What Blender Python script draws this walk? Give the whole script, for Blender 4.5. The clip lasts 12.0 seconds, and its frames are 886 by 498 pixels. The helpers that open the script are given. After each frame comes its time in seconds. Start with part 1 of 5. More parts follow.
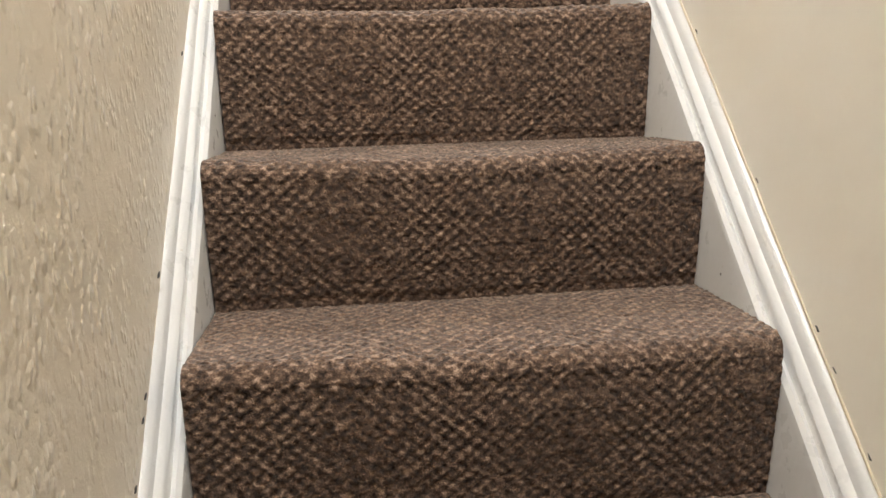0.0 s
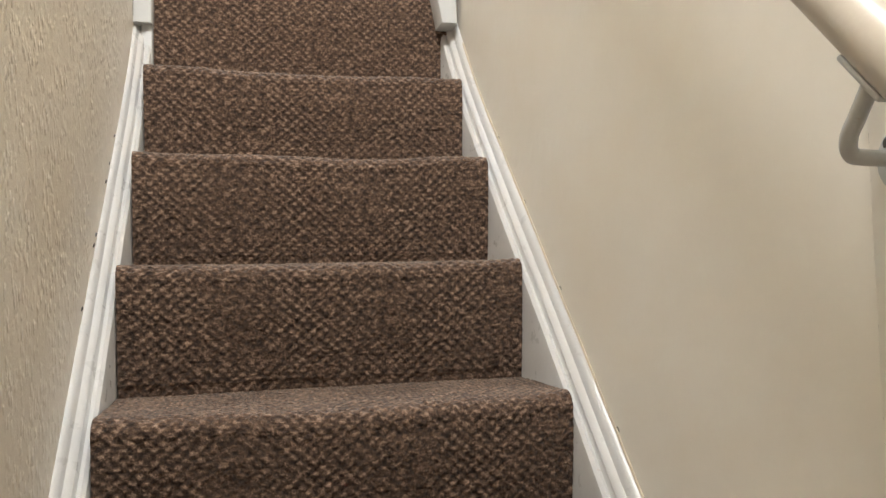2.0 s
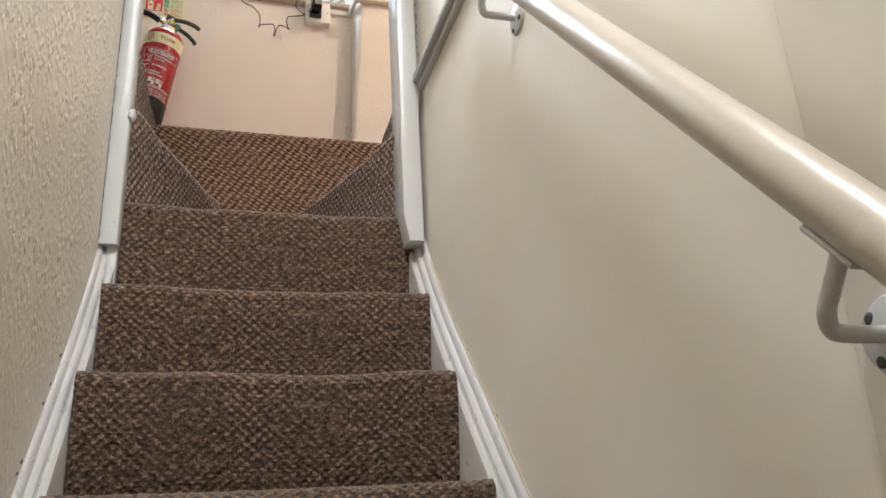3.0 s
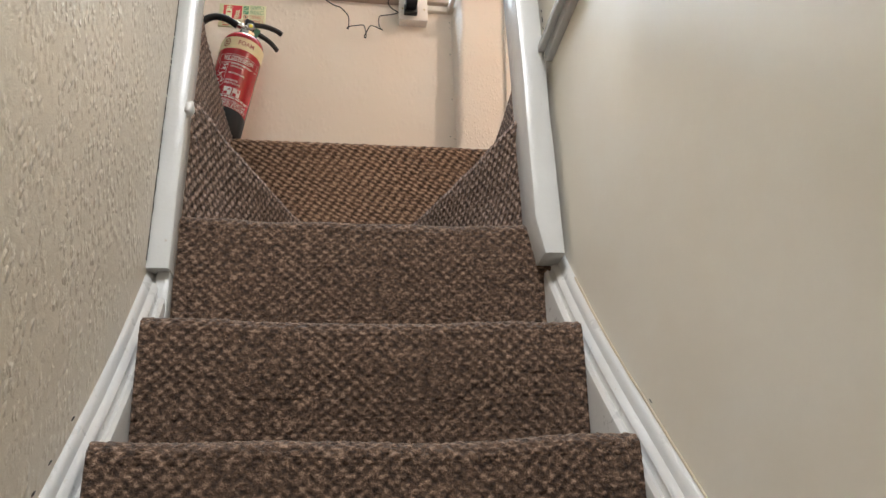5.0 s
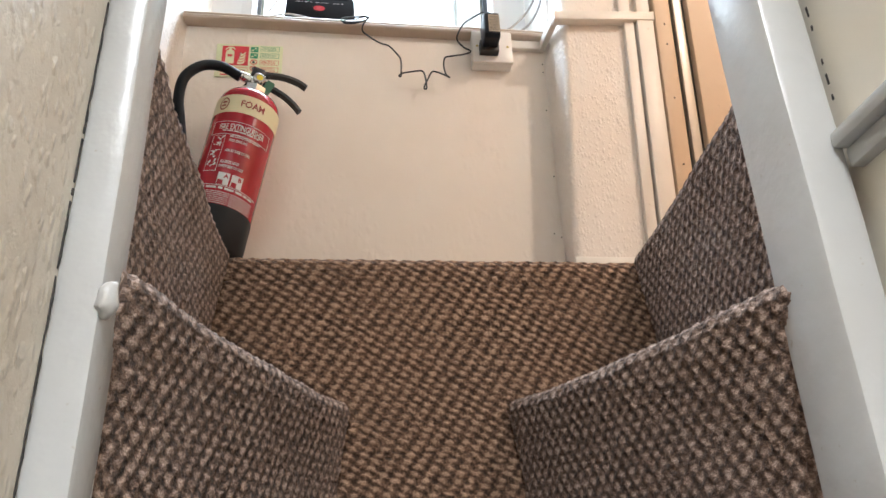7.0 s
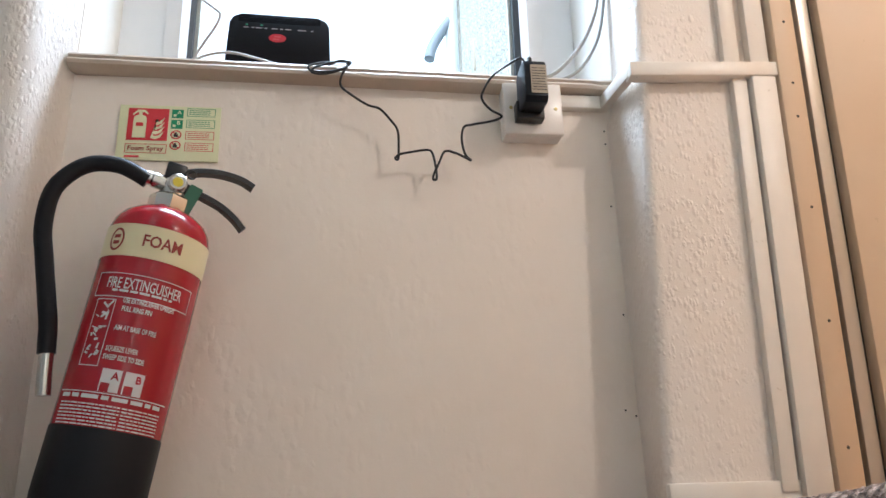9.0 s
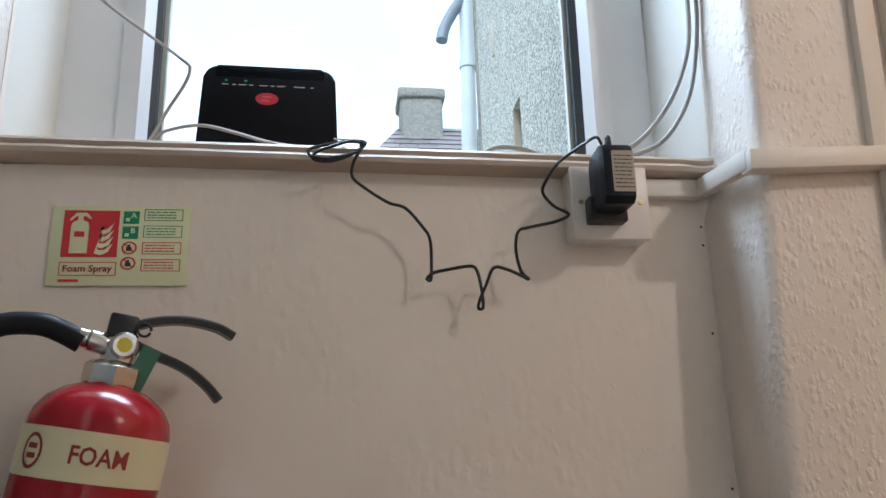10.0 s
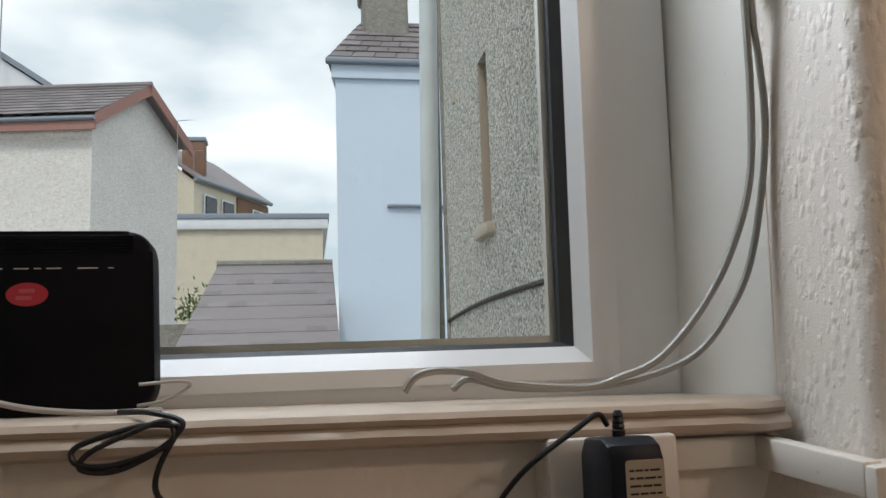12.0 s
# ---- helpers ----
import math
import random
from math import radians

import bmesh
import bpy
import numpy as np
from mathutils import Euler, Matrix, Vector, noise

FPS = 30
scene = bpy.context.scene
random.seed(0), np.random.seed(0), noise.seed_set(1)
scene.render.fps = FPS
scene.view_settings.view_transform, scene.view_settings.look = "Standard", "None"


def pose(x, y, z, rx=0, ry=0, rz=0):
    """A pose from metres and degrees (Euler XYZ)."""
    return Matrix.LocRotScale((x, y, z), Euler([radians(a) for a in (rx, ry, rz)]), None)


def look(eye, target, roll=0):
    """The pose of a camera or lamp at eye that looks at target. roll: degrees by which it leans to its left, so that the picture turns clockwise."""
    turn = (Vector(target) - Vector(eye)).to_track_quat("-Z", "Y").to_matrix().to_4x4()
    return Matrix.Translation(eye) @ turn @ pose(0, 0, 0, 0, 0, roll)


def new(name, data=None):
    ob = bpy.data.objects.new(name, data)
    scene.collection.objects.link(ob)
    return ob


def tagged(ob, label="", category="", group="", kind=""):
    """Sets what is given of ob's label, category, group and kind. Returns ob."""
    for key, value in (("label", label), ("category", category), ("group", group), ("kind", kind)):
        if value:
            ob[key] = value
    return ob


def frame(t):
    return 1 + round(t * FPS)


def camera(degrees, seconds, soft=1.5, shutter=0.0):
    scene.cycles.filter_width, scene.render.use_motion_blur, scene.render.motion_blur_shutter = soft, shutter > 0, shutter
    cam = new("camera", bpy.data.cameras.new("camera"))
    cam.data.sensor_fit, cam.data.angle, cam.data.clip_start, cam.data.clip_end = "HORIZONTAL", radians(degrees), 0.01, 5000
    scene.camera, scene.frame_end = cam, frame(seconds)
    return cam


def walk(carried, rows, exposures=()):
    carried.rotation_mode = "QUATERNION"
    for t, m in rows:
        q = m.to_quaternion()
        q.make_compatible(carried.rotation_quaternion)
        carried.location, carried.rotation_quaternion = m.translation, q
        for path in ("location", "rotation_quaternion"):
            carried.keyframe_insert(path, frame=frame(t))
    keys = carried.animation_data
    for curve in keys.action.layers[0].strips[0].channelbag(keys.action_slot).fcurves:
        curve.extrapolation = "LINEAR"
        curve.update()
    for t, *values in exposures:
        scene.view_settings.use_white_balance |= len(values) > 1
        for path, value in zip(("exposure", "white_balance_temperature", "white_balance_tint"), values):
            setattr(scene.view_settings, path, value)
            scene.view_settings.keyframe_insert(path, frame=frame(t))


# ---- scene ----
cam = camera(59.8, 12.0)
PATH = [
    (0, (-0.1362, 0.0626, 1.3581), (0.1118, 2.1907, 0.9457), -1.74),
    (0.5, (-0.1499, 0.0201, 1.4059), (0.1962, 2.1343, 0.9927), -1.58),
    (1, (-0.1592, 0.0351, 1.4279), (0.2317, 2.1459, 1.0380), -1.61),
    (1.5, (-0.1460, 0.0278, 1.4406), (0.2949, 2.1493, 1.1851), -1.46),
    (2, (-0.1313, -0.0106, 1.4453), (0.4136, 2.0992, 1.5561), -1.38),
    (2.5, (-0.1074, -0.0042, 1.4204), (0.5052, 2.0095, 1.9950), -2.44),
    (4.5, (-0.0613, 0.3554, 1.4919), (0.3018, 2.3257, 2.3560), -2.53),
    (5, (-0.0547, 0.4652, 1.5354), (0.2549, 2.4458, 2.3968), -2.27),
    (5.5, (-0.0876, 0.6573, 1.6508), (0.1996, 2.6377, 2.5202), -2.18),
    (6, (-0.1038, 0.8158, 1.7795), (0.1594, 2.7916, 2.6668), -2.50),
    (6.5, (-0.1154, 0.9312, 1.9394), (0.1359, 2.8975, 2.8509), -2.44),
    (7, (-0.1150, 1.0631, 2.0820), (0.1340, 3.0262, 3.0009), -2.21),
    (7.5, (-0.0940, 1.1638, 2.1992), (0.1594, 3.1293, 3.1119), -2.28),
    (9.5, (-0.1071, 1.5055, 2.7886), (0.1830, 3.5701, 3.4318), -1.76),
    (10, (-0.1127, 1.6196, 2.9335), (0.1651, 3.7018, 3.5229), -1.75),
    (10.5, (-0.0928, 1.7117, 3.0802), (0.1910, 3.8208, 3.5612), -1.80),
    (11, (-0.0974, 1.7787, 3.1706), (0.1932, 3.9021, 3.5796), -1.77),
    (11.5, (-0.0699, 1.8678, 3.2714), (0.2343, 4.0040, 3.5945), -1.83),
    (12, (-0.0119, 1.9098, 3.3184), (0.3543, 4.0432, 3.5921), -1.85),
]
# seconds, stops, kelvin, tint
EXPOSURES = [(0.0, 2.30, 6350, 10), (1.0, 2.05, 6350, 10), (2.0, 1.85, 6300, 10), (2.5, 1.5, 6050, 10), (4.5, 1.40, 6050, 10), (6.0, 1.46, 5950, 10), (7.5, 1.54, 5800, 10),
             (9.5, 0.92, 5500, 9), (10.0, 0.5, 5500, 9), (10.5, 0.12, 5950, 10), (11.0, -0.12, 6700, 12), (11.5, -0.28, 6650, 12), (12.0, -0.54, 6550, 13)]
SIZE = 1.19  # the plan's unit in metres
walk(cam, [(t, look(Vector(eye) * SIZE, Vector(target) * SIZE, roll)) for t, eye, target, roll in PATH], EXPOSURES)

# ---- light ----
world = bpy.data.worlds.new("world")
scene.world = world
world.use_nodes = True
wt = world.node_tree
wt.nodes.clear()
w_out = wt.nodes.new("ShaderNodeOutputWorld")
w_bg = wt.nodes.new("ShaderNodeBackground")
w_sky = wt.nodes.new("ShaderNodeTexSky")
w_sky.sky_type, w_sky.sun_disc = "NISHITA", False
w_sky.sun_elevation, w_sky.sun_rotation = radians(48), radians(200)
w_co = wt.nodes.new("ShaderNodeTexCoord")
w_map = wt.nodes.new("ShaderNodeMapping")
w_map.inputs["Scale"].default_value = (1.0, 1.0, 2.4)
w_no = wt.nodes.new("ShaderNodeTexNoise")
w_no.inputs["Scale"].default_value, w_no.inputs["Detail"].default_value = 2.6, 5.0
w_no.inputs["Roughness"].default_value = 0.5
w_ramp = wt.nodes.new("ShaderNodeValToRGB")
w_ramp.color_ramp.elements[0].position, w_ramp.color_ramp.elements[1].position = 0.40, 0.70
w_ramp.color_ramp.elements[0].color = (0.40, 0.47, 0.51, 1)
w_ramp.color_ramp.elements[1].color = (0.93, 0.96, 0.96, 1)
w_gain = wt.nodes.new("ShaderNodeMix")
w_gain.data_type = "RGBA"
w_gain.blend_type = "MULTIPLY"
w_gain.inputs["Factor"].default_value = 1.0
w_gain.inputs[7].default_value = (17.5, 17.7, 17.6, 1)
w_mix = wt.nodes.new("ShaderNodeMix")
w_mix.data_type = "RGBA"
w_mix.inputs["Factor"].default_value = 0.88
wt.links.new(w_co.outputs["Generated"], w_map.inputs["Vector"])
wt.links.new(w_map.outputs[0], w_no.inputs["Vector"])
wt.links.new(w_no.outputs["Fac"], w_ramp.inputs["Fac"])
wt.links.new(w_ramp.outputs["Color"], w_gain.inputs[6])
wt.links.new(w_sky.outputs[0], w_mix.inputs[6])
wt.links.new(w_gain.outputs[2], w_mix.inputs[7])
wt.links.new(w_mix.outputs[2], w_bg.inputs["Color"])
w_bg.inputs["Strength"].default_value = 0.13
wt.links.new(w_bg.outputs[0], w_out.inputs[0])

sun = new("sun", bpy.data.lights.new("sun", "SUN"))
sun.data.energy, sun.data.angle, sun.data.color = 1.5, radians(12), (1.0, 0.96, 0.9)
sun.matrix_world = look((0, -6, 12), (2.0, 0.0, 5.0))


def bulb(name, place, watts, size, colour):
    ob = new(name, bpy.data.lights.new(name, "POINT"))
    ob.data.energy, ob.data.shadow_soft_size, ob.data.color = watts, size, colour
    ob.location = place
    return ob


bulb("landing_bulb", Vector((1.1, 1.20, 4.05)), 21.5, 0.05, (1.0, 0.83, 0.66))
# unseen spot, added to brighten the stairs while sparing the window wall
spot = new("stair_downlight", bpy.data.lights.new("stair_downlight", "SPOT"))
spot.data.energy, spot.data.shadow_soft_size, spot.data.color = 174, 0.5, (1.0, 0.965, 0.91)
spot.data.spot_size, spot.data.spot_blend = radians(98), 0.7
spot.matrix_world = look((-0.22, -0.05, 3.85), (0.06, 0.72, 1.1))
# daylight through the upper part of the window opening
day = new("window_daylight", bpy.data.lights.new("window_daylight", "AREA"))
day.data.shape, day.data.size, day.data.size_y = "RECTANGLE", 0.54, 0.34
day.data.energy, day.data.color = 12.0, (0.80, 0.91, 1.0)
day.matrix_world = look((-0.08, 2.59, 4.04), (-0.08, 1.25, 3.10))


# ---- materials ----
class Nodes:
    """Small builder for a node material."""

    def __init__(self, name):
        self.m = bpy.data.materials.new(name)
        self.m.use_nodes = True
        self.t = self.m.node_tree
        self.b = self.t.nodes["Principled BSDF"]

    def add(self, kind, **ins):
        n = self.t.nodes.new("ShaderNode" + kind)
        for k, v in ins.items():
            key = k.replace("_", " ")
            if isinstance(v, bpy.types.NodeSocket):
                self.t.links.new(v, n.inputs[key])
            else:
                n.inputs[key].default_value = v
        return n

    def link(self, a, b):
        self.t.links.new(a, b)

    def math(self, op, a, b=0.0, c=None):
        n = self.t.nodes.new("ShaderNodeMath")
        n.operation = op
        for i, v in enumerate((a, b) if c is None else (a, b, c)):
            if isinstance(v, bpy.types.NodeSocket):
                self.t.links.new(v, n.inputs[i])
            else:
                n.inputs[i].default_value = v
        return n.outputs[0]

    def co(self, out="Object"):
        return self.t.nodes.new("ShaderNodeTexCoord").outputs[out]

    def ramp(self, fac, *stops):
        n = self.t.nodes.new("ShaderNodeValToRGB")
        r = n.color_ramp
        while len(r.elements) < len(stops):
            r.elements.new(0.5)
        for e, (p, c) in zip(r.elements, stops):
            e.position, e.color = p, (*c, 1)
        self.link(fac, n.inputs["Fac"])
        return n.outputs["Color"]

    def mix(self, fac, a, b, blend="MIX"):
        n = self.t.nodes.new("ShaderNodeMix")
        n.data_type, n.blend_type = "RGBA", blend
        for i, v in ((0, fac), (6, a), (7, b)):
            if isinstance(v, bpy.types.NodeSocket):
                self.link(v, n.inputs[i])
            else:
                n.inputs[i].default_value = v if i == 0 else (*v, 1)
        return n.outputs[2]

    def bump(self, height, strength, distance, after=None):
        n = self.t.nodes.new("ShaderNodeBump")
        n.inputs["Strength"].default_value, n.inputs["Distance"].default_value = strength, distance
        self.link(height, n.inputs["Height"])
        if after:
            self.link(after, n.inputs["Normal"])
        self.link(n.outputs[0], self.b.inputs["Normal"])
        return n.outputs[0]

    def done(self, colour, rough=0.6, metal=0.0, coat=0.0):
        for key, v in (("Base Color", colour), ("Roughness", rough), ("Metallic", metal), ("Coat Weight", coat)):
            if isinstance(v, bpy.types.NodeSocket):
                self.link(v, self.b.inputs[key])
            else:
                self.b.inputs[key].default_value = (*v, 1) if key == "Base Color" else v
        return self.m


def noise_tex(k, scale, detail=4.0, rough=0.55, vec=None):
    n = k.add("TexNoise", Scale=scale, Detail=detail, Roughness=rough, Vector=vec or k.co())
    return n.outputs["Fac"]


def paint(name, colour, rough=0.4, grime=0.25, bump=0.15, scale=30.0, dirt=(0.35, 0.27, 0.17)):
    """Brushed gloss or emulsion paint with yellowed patches and fine brush marks."""
    k = Nodes(name)
    big = noise_tex(k, 3.0, 5.0, 0.6)
    fine = noise_tex(k, scale, 4.0, 0.6)
    c = k.mix(k.math("MULTIPLY", k.ramp(big, (0.45, (0, 0, 0)), (0.75, (1, 1, 1))), grime), colour, tuple(a * 0.55 + d * 0.3 for a, d in zip(colour, dirt)))
    spots = k.ramp(noise_tex(k, 85.0, 2.0), (0.72, (0, 0, 0)), (0.78, (1, 1, 1)))
    c = k.mix(k.math("MULTIPLY", spots, grime * 1.2), c, dirt)
    k.bump(k.math("ADD", fine, k.math("MULTIPLY", big, 1.5)), bump, 0.004)
    return k.done(c, k.math("ADD", k.math("MULTIPLY", fine, 0.25), rough - 0.12))


def plain(name, colour, rough=0.5, metal=0.0, bump=0.0, scale=200.0, vary=0.12):
    k = Nodes(name)
    n = noise_tex(k, scale, 3.0)
    big = noise_tex(k, scale / 12, 3.0)
    c = k.mix(k.math("MULTIPLY", big, vary * 2), colour, tuple(v * (1 - vary * 2) for v in colour))
    if bump:
        k.bump(n, bump, 0.001)
    return k.done(c, k.math("ADD", k.math("MULTIPLY", n, 0.12), rough - 0.06), metal)


def wallpaper(name, colour, rough, depth, size, stain=0.2, tint=(0.72, 0.58, 0.36)):
    """Painted embossed paper: splashed flakes and drips over a soft uneven ground."""
    k = Nodes(name)
    v = k.co()
    warp = k.add("TexNoise", Scale=size * 0.7, Detail=2.0, Vector=v)
    mp = k.add("Mapping", Vector=v)
    mp.inputs["Scale"].default_value = (1.0, 1.0, 0.55)
    off = k.add("VectorMath")
    k.link(mp.outputs[0], off.inputs[0])
    sc = k.add("VectorMath")
    sc.operation = "SCALE"
    k.link(warp.outputs["Color"], sc.inputs[0])
    sc.inputs["Scale"].default_value = 0.9 / size
    k.link(sc.outputs[0], off.inputs[1])
    cell = k.add("TexVoronoi", Scale=size, Vector=off.outputs[0])
    pick = k.t.nodes.new("ShaderNodeSeparateColor")
    k.link(cell.outputs["Color"], pick.inputs[0])
    reach = k.math("ADD", k.math("MULTIPLY", pick.outputs[0], 0.6), 0.22)
    flakes = k.math("MAXIMUM", k.math("SUBTRACT", 1.0, k.math("DIVIDE", cell.outputs["Distance"], reach)), 0.0)
    mask = k.ramp(noise_tex(k, size * 0.16, 2.0), (0.36, (0.1, 0.1, 0.1)), (0.64, (1, 1, 1)))
    h = k.math("MULTIPLY", k.math("MULTIPLY", flakes, 1.5), mask)
    ground = noise_tex(k, 7.0, 3.0)
    grain = noise_tex(k, size * 4, 3.0)
    height = k.math("ADD", k.math("ADD", h, k.math("MULTIPLY", ground, 0.8)), k.math("MULTIPLY", grain, 0.18))
    k.bump(height, depth, 0.006)
    big = noise_tex(k, 1.7, 5.0, 0.6)
    c = k.mix(k.math("MULTIPLY", k.ramp(big, (0.42, (0, 0, 0)), (0.72, (1, 1, 1))), stain), colour, tuple(a * b for a, b in zip(colour, tint)))
    c = k.mix(k.math("MULTIPLY", grain, 0.12), c, tuple(a * 0.8 for a in colour))
    return k.done(c, k.math("ADD", k.math("MULTIPLY", ground, 0.2), rough - 0.1))


def carpet_mat(name, light, mid, dark, a, b, shift, gap=6.5, turn=0.0):
    """Rows of woven loops: shade in the gaps is put into the colour, plus noise."""
    k = Nodes(name)
    sep = k.t.nodes.new("ShaderNodeSeparateXYZ")
    uv = k.co("UV")
    wob = k.add("TexNoise", Scale=60.0, Detail=2.0, Vector=uv)
    sub = k.add("VectorMath")
    sub.operation = "MULTIPLY_ADD"
    k.link(wob.outputs["Color"], sub.inputs[0])
    sub.inputs[1].default_value = (0.009, 0.008, 0.0)
    k.link(uv, sub.inputs[2])
    k.link(sub.outputs[0], sep.inputs[0])
    ct, st = math.cos(radians(turn)), math.sin(radians(turn))
    tu = k.math("ADD", k.math("MULTIPLY", sep.outputs[0], ct), k.math("MULTIPLY", sep.outputs[1], st))
    tv = k.math("SUBTRACT", k.math("MULTIPLY", sep.outputs[1], ct), k.math("MULTIPLY", sep.outputs[0], st))
    v = k.math("DIVIDE", tv, b)
    u = k.math("ADD", k.math("DIVIDE", tu, a), k.math("MULTIPLY", v, shift))
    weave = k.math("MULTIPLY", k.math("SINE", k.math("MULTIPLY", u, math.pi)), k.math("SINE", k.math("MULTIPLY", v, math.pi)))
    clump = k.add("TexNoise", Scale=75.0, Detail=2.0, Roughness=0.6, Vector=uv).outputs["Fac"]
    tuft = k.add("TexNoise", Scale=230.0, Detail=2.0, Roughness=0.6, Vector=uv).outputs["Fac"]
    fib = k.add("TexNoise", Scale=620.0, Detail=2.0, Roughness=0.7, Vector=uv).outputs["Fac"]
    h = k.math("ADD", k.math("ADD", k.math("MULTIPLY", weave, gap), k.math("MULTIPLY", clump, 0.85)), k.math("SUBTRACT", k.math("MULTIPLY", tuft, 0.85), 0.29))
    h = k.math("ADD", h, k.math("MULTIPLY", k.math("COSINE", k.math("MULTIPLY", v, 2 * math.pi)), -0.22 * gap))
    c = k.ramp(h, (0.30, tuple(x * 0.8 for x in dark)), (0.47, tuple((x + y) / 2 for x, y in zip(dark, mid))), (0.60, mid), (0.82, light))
    c = k.mix(0.85, c, k.ramp(fib, (0.30, (0.42, 0.40, 0.39)), (0.5, (0.95, 0.95, 0.95)), (0.70, (1.65, 1.6, 1.55))), "MULTIPLY")
    wear = k.ramp(noise_tex(k, 4.0, 4.0), (0.35, (0, 0, 0)), (0.7, (1, 1, 1)))
    c = k.mix(k.math("MULTIPLY", wear, 0.25), c, tuple(x * 0.75 for x in mid))
    k.bump(k.math("ADD", h, k.math("MULTIPLY", fib, 0.3)), 0.9, 0.0035)
    k.b.inputs["Sheen Weight"].default_value = 0.16
    k.b.inputs["Specular IOR Level"].default_value = 0.15
    k.b.inputs["Sheen Roughness"].default_value = 0.6
    return k.done(c, 0.95)


def render_mat(name, colour, chips, size=55.0, depth=1.0):
    """Pebble-dash or rough-cast render."""
    k = Nodes(name)
    v = k.add("TexVoronoi", Scale=size, Vector=k.co())
    n = noise_tex(k, 1.2, 4.0)
    sep = k.t.nodes.new("ShaderNodeSeparateColor")
    k.link(v.outputs["Color"], sep.inputs[0])
    pebble = k.ramp(sep.outputs[0], (0.0, chips[0]), (0.45, colour), (0.75, chips[1]), (1.0, chips[2]))
    c = k.mix(k.math("MULTIPLY", n, 0.4), pebble, tuple(x * 0.6 for x in colour))
    k.bump(k.math("SUBTRACT", 1.0, v.outputs["Distance"]), depth, 0.6 / size)
    return k.done(c, 0.85)


def glass_mat():
    k = Nodes("window_glass")
    k.b.inputs["Transmission Weight"].default_value = 1.0
    k.b.inputs["IOR"].default_value = 1.12
    return k.done((0.97, 0.99, 0.98), 0.0)


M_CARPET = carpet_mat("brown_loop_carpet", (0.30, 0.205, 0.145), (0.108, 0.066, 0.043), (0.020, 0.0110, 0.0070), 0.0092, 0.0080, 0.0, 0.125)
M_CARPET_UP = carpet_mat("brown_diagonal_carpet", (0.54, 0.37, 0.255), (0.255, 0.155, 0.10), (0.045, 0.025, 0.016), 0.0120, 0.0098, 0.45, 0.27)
# winder carpet: window light is put into its lighter colour
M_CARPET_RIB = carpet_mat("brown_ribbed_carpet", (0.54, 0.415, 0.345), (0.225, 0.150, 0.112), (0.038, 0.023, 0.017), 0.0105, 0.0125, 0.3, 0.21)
M_LEFT = wallpaper("cream_embossed_wallpaper", (0.76, 0.69, 0.58), 0.33, 0.36, 95.0, 0.3)
M_RIGHT = wallpaper("cream_smooth_wall_paint", (0.84, 0.80, 0.715), 0.40, 0.05, 40.0, 0.35, (0.86, 0.74, 0.55))
M_BACK = wallpaper("off_white_textured_plaster", (0.83, 0.74, 0.65), 0.55, 0.12, 70.0, 0.25, (0.9, 0.84, 0.74))
M_PIER = wallpaper("off_white_blown_vinyl", (0.80, 0.73, 0.66), 0.5, 0.30, 150.0, 0.2, (0.9, 0.84, 0.74))
M_PEACH = paint("peach_emulsion", (0.64, 0.49, 0.34), 0.5, 0.15)
M_PLAIN = paint("white_emulsion", (0.78, 0.76, 0.70), 0.6, 0.1)
M_GLOSS = paint("white_gloss_paint", (0.54, 0.535, 0.52), 0.30, 0.35, 0.25)
M_POST = paint("white_gloss_post_paint", (0.57, 0.58, 0.575), 0.22, 0.35, 0.6, 14.0)
M_RAIL = paint("cream_gloss_rail_paint", (0.56, 0.51, 0.43), 0.32, 0.3, 0.3, 20.0)
M_SILL = paint("aged_cream_sill_paint", (0.53, 0.43, 0.34), 0.35, 0.6, 0.3)
M_TRUNK = paint("painted_plastic_trunking", (0.78, 0.73, 0.66), 0.4, 0.3, 0.08)
M_UPVC = plain("white_upvc", (0.80, 0.81, 0.82), 0.25, vary=0.03)
M_GASKET = plain("black_rubber_gasket", (0.03, 0.035, 0.04), 0.5)
M_GLASS = glass_mat()
M_BLACK = plain("black_plastic", (0.010, 0.010, 0.012), 0.38, bump=0.05)
M_RUBBER = plain("black_rubber", (0.010, 0.011, 0.014), 0.5, bump=0.1)
M_RUBBER.node_tree.nodes["Principled BSDF"].inputs["Specular IOR Level"].default_value = 0.25
M_ADAPT = plain("dark_blue_grey_plastic", (0.009, 0.012, 0.018), 0.42)
M_ADAPT.node_tree.nodes["Principled BSDF"].inputs["Specular IOR Level"].default_value = 0.2
M_RED = plain("red_enamel", (0.38, 0.008, 0.018), 0.18, vary=0.05)
M_CREAM = plain("cream_label", (0.80, 0.70, 0.44), 0.35, vary=0.05)
M_INK = plain("dark_red_ink", (0.30, 0.03, 0.02), 0.5)
M_WHITE = plain("white_print", (0.80, 0.74, 0.74), 0.4, vary=0.15)
M_CHROME = plain("nickel_metal", (0.62, 0.60, 0.57), 0.22, 1.0)
M_GREEN = plain("green_plastic_tag", (0.03, 0.13, 0.07), 0.4)
M_YELLOW = plain("yellow_dial", (0.75, 0.62, 0.05), 0.4)
M_SIGN = plain("photoluminescent_sign", (0.74, 0.74, 0.47), 0.35, vary=0.05)
M_SIGNRED = plain("sign_red", (0.62, 0.03, 0.04), 0.35)
M_SIGNGREEN = plain("sign_green", (0.02, 0.28, 0.12), 0.35)
M_SOCKET = plain("white_socket_plastic", (0.78, 0.74, 0.70), 0.3, vary=0.04)
M_GREYCABLE = plain("grey_cable", (0.42, 0.38, 0.34), 0.45)
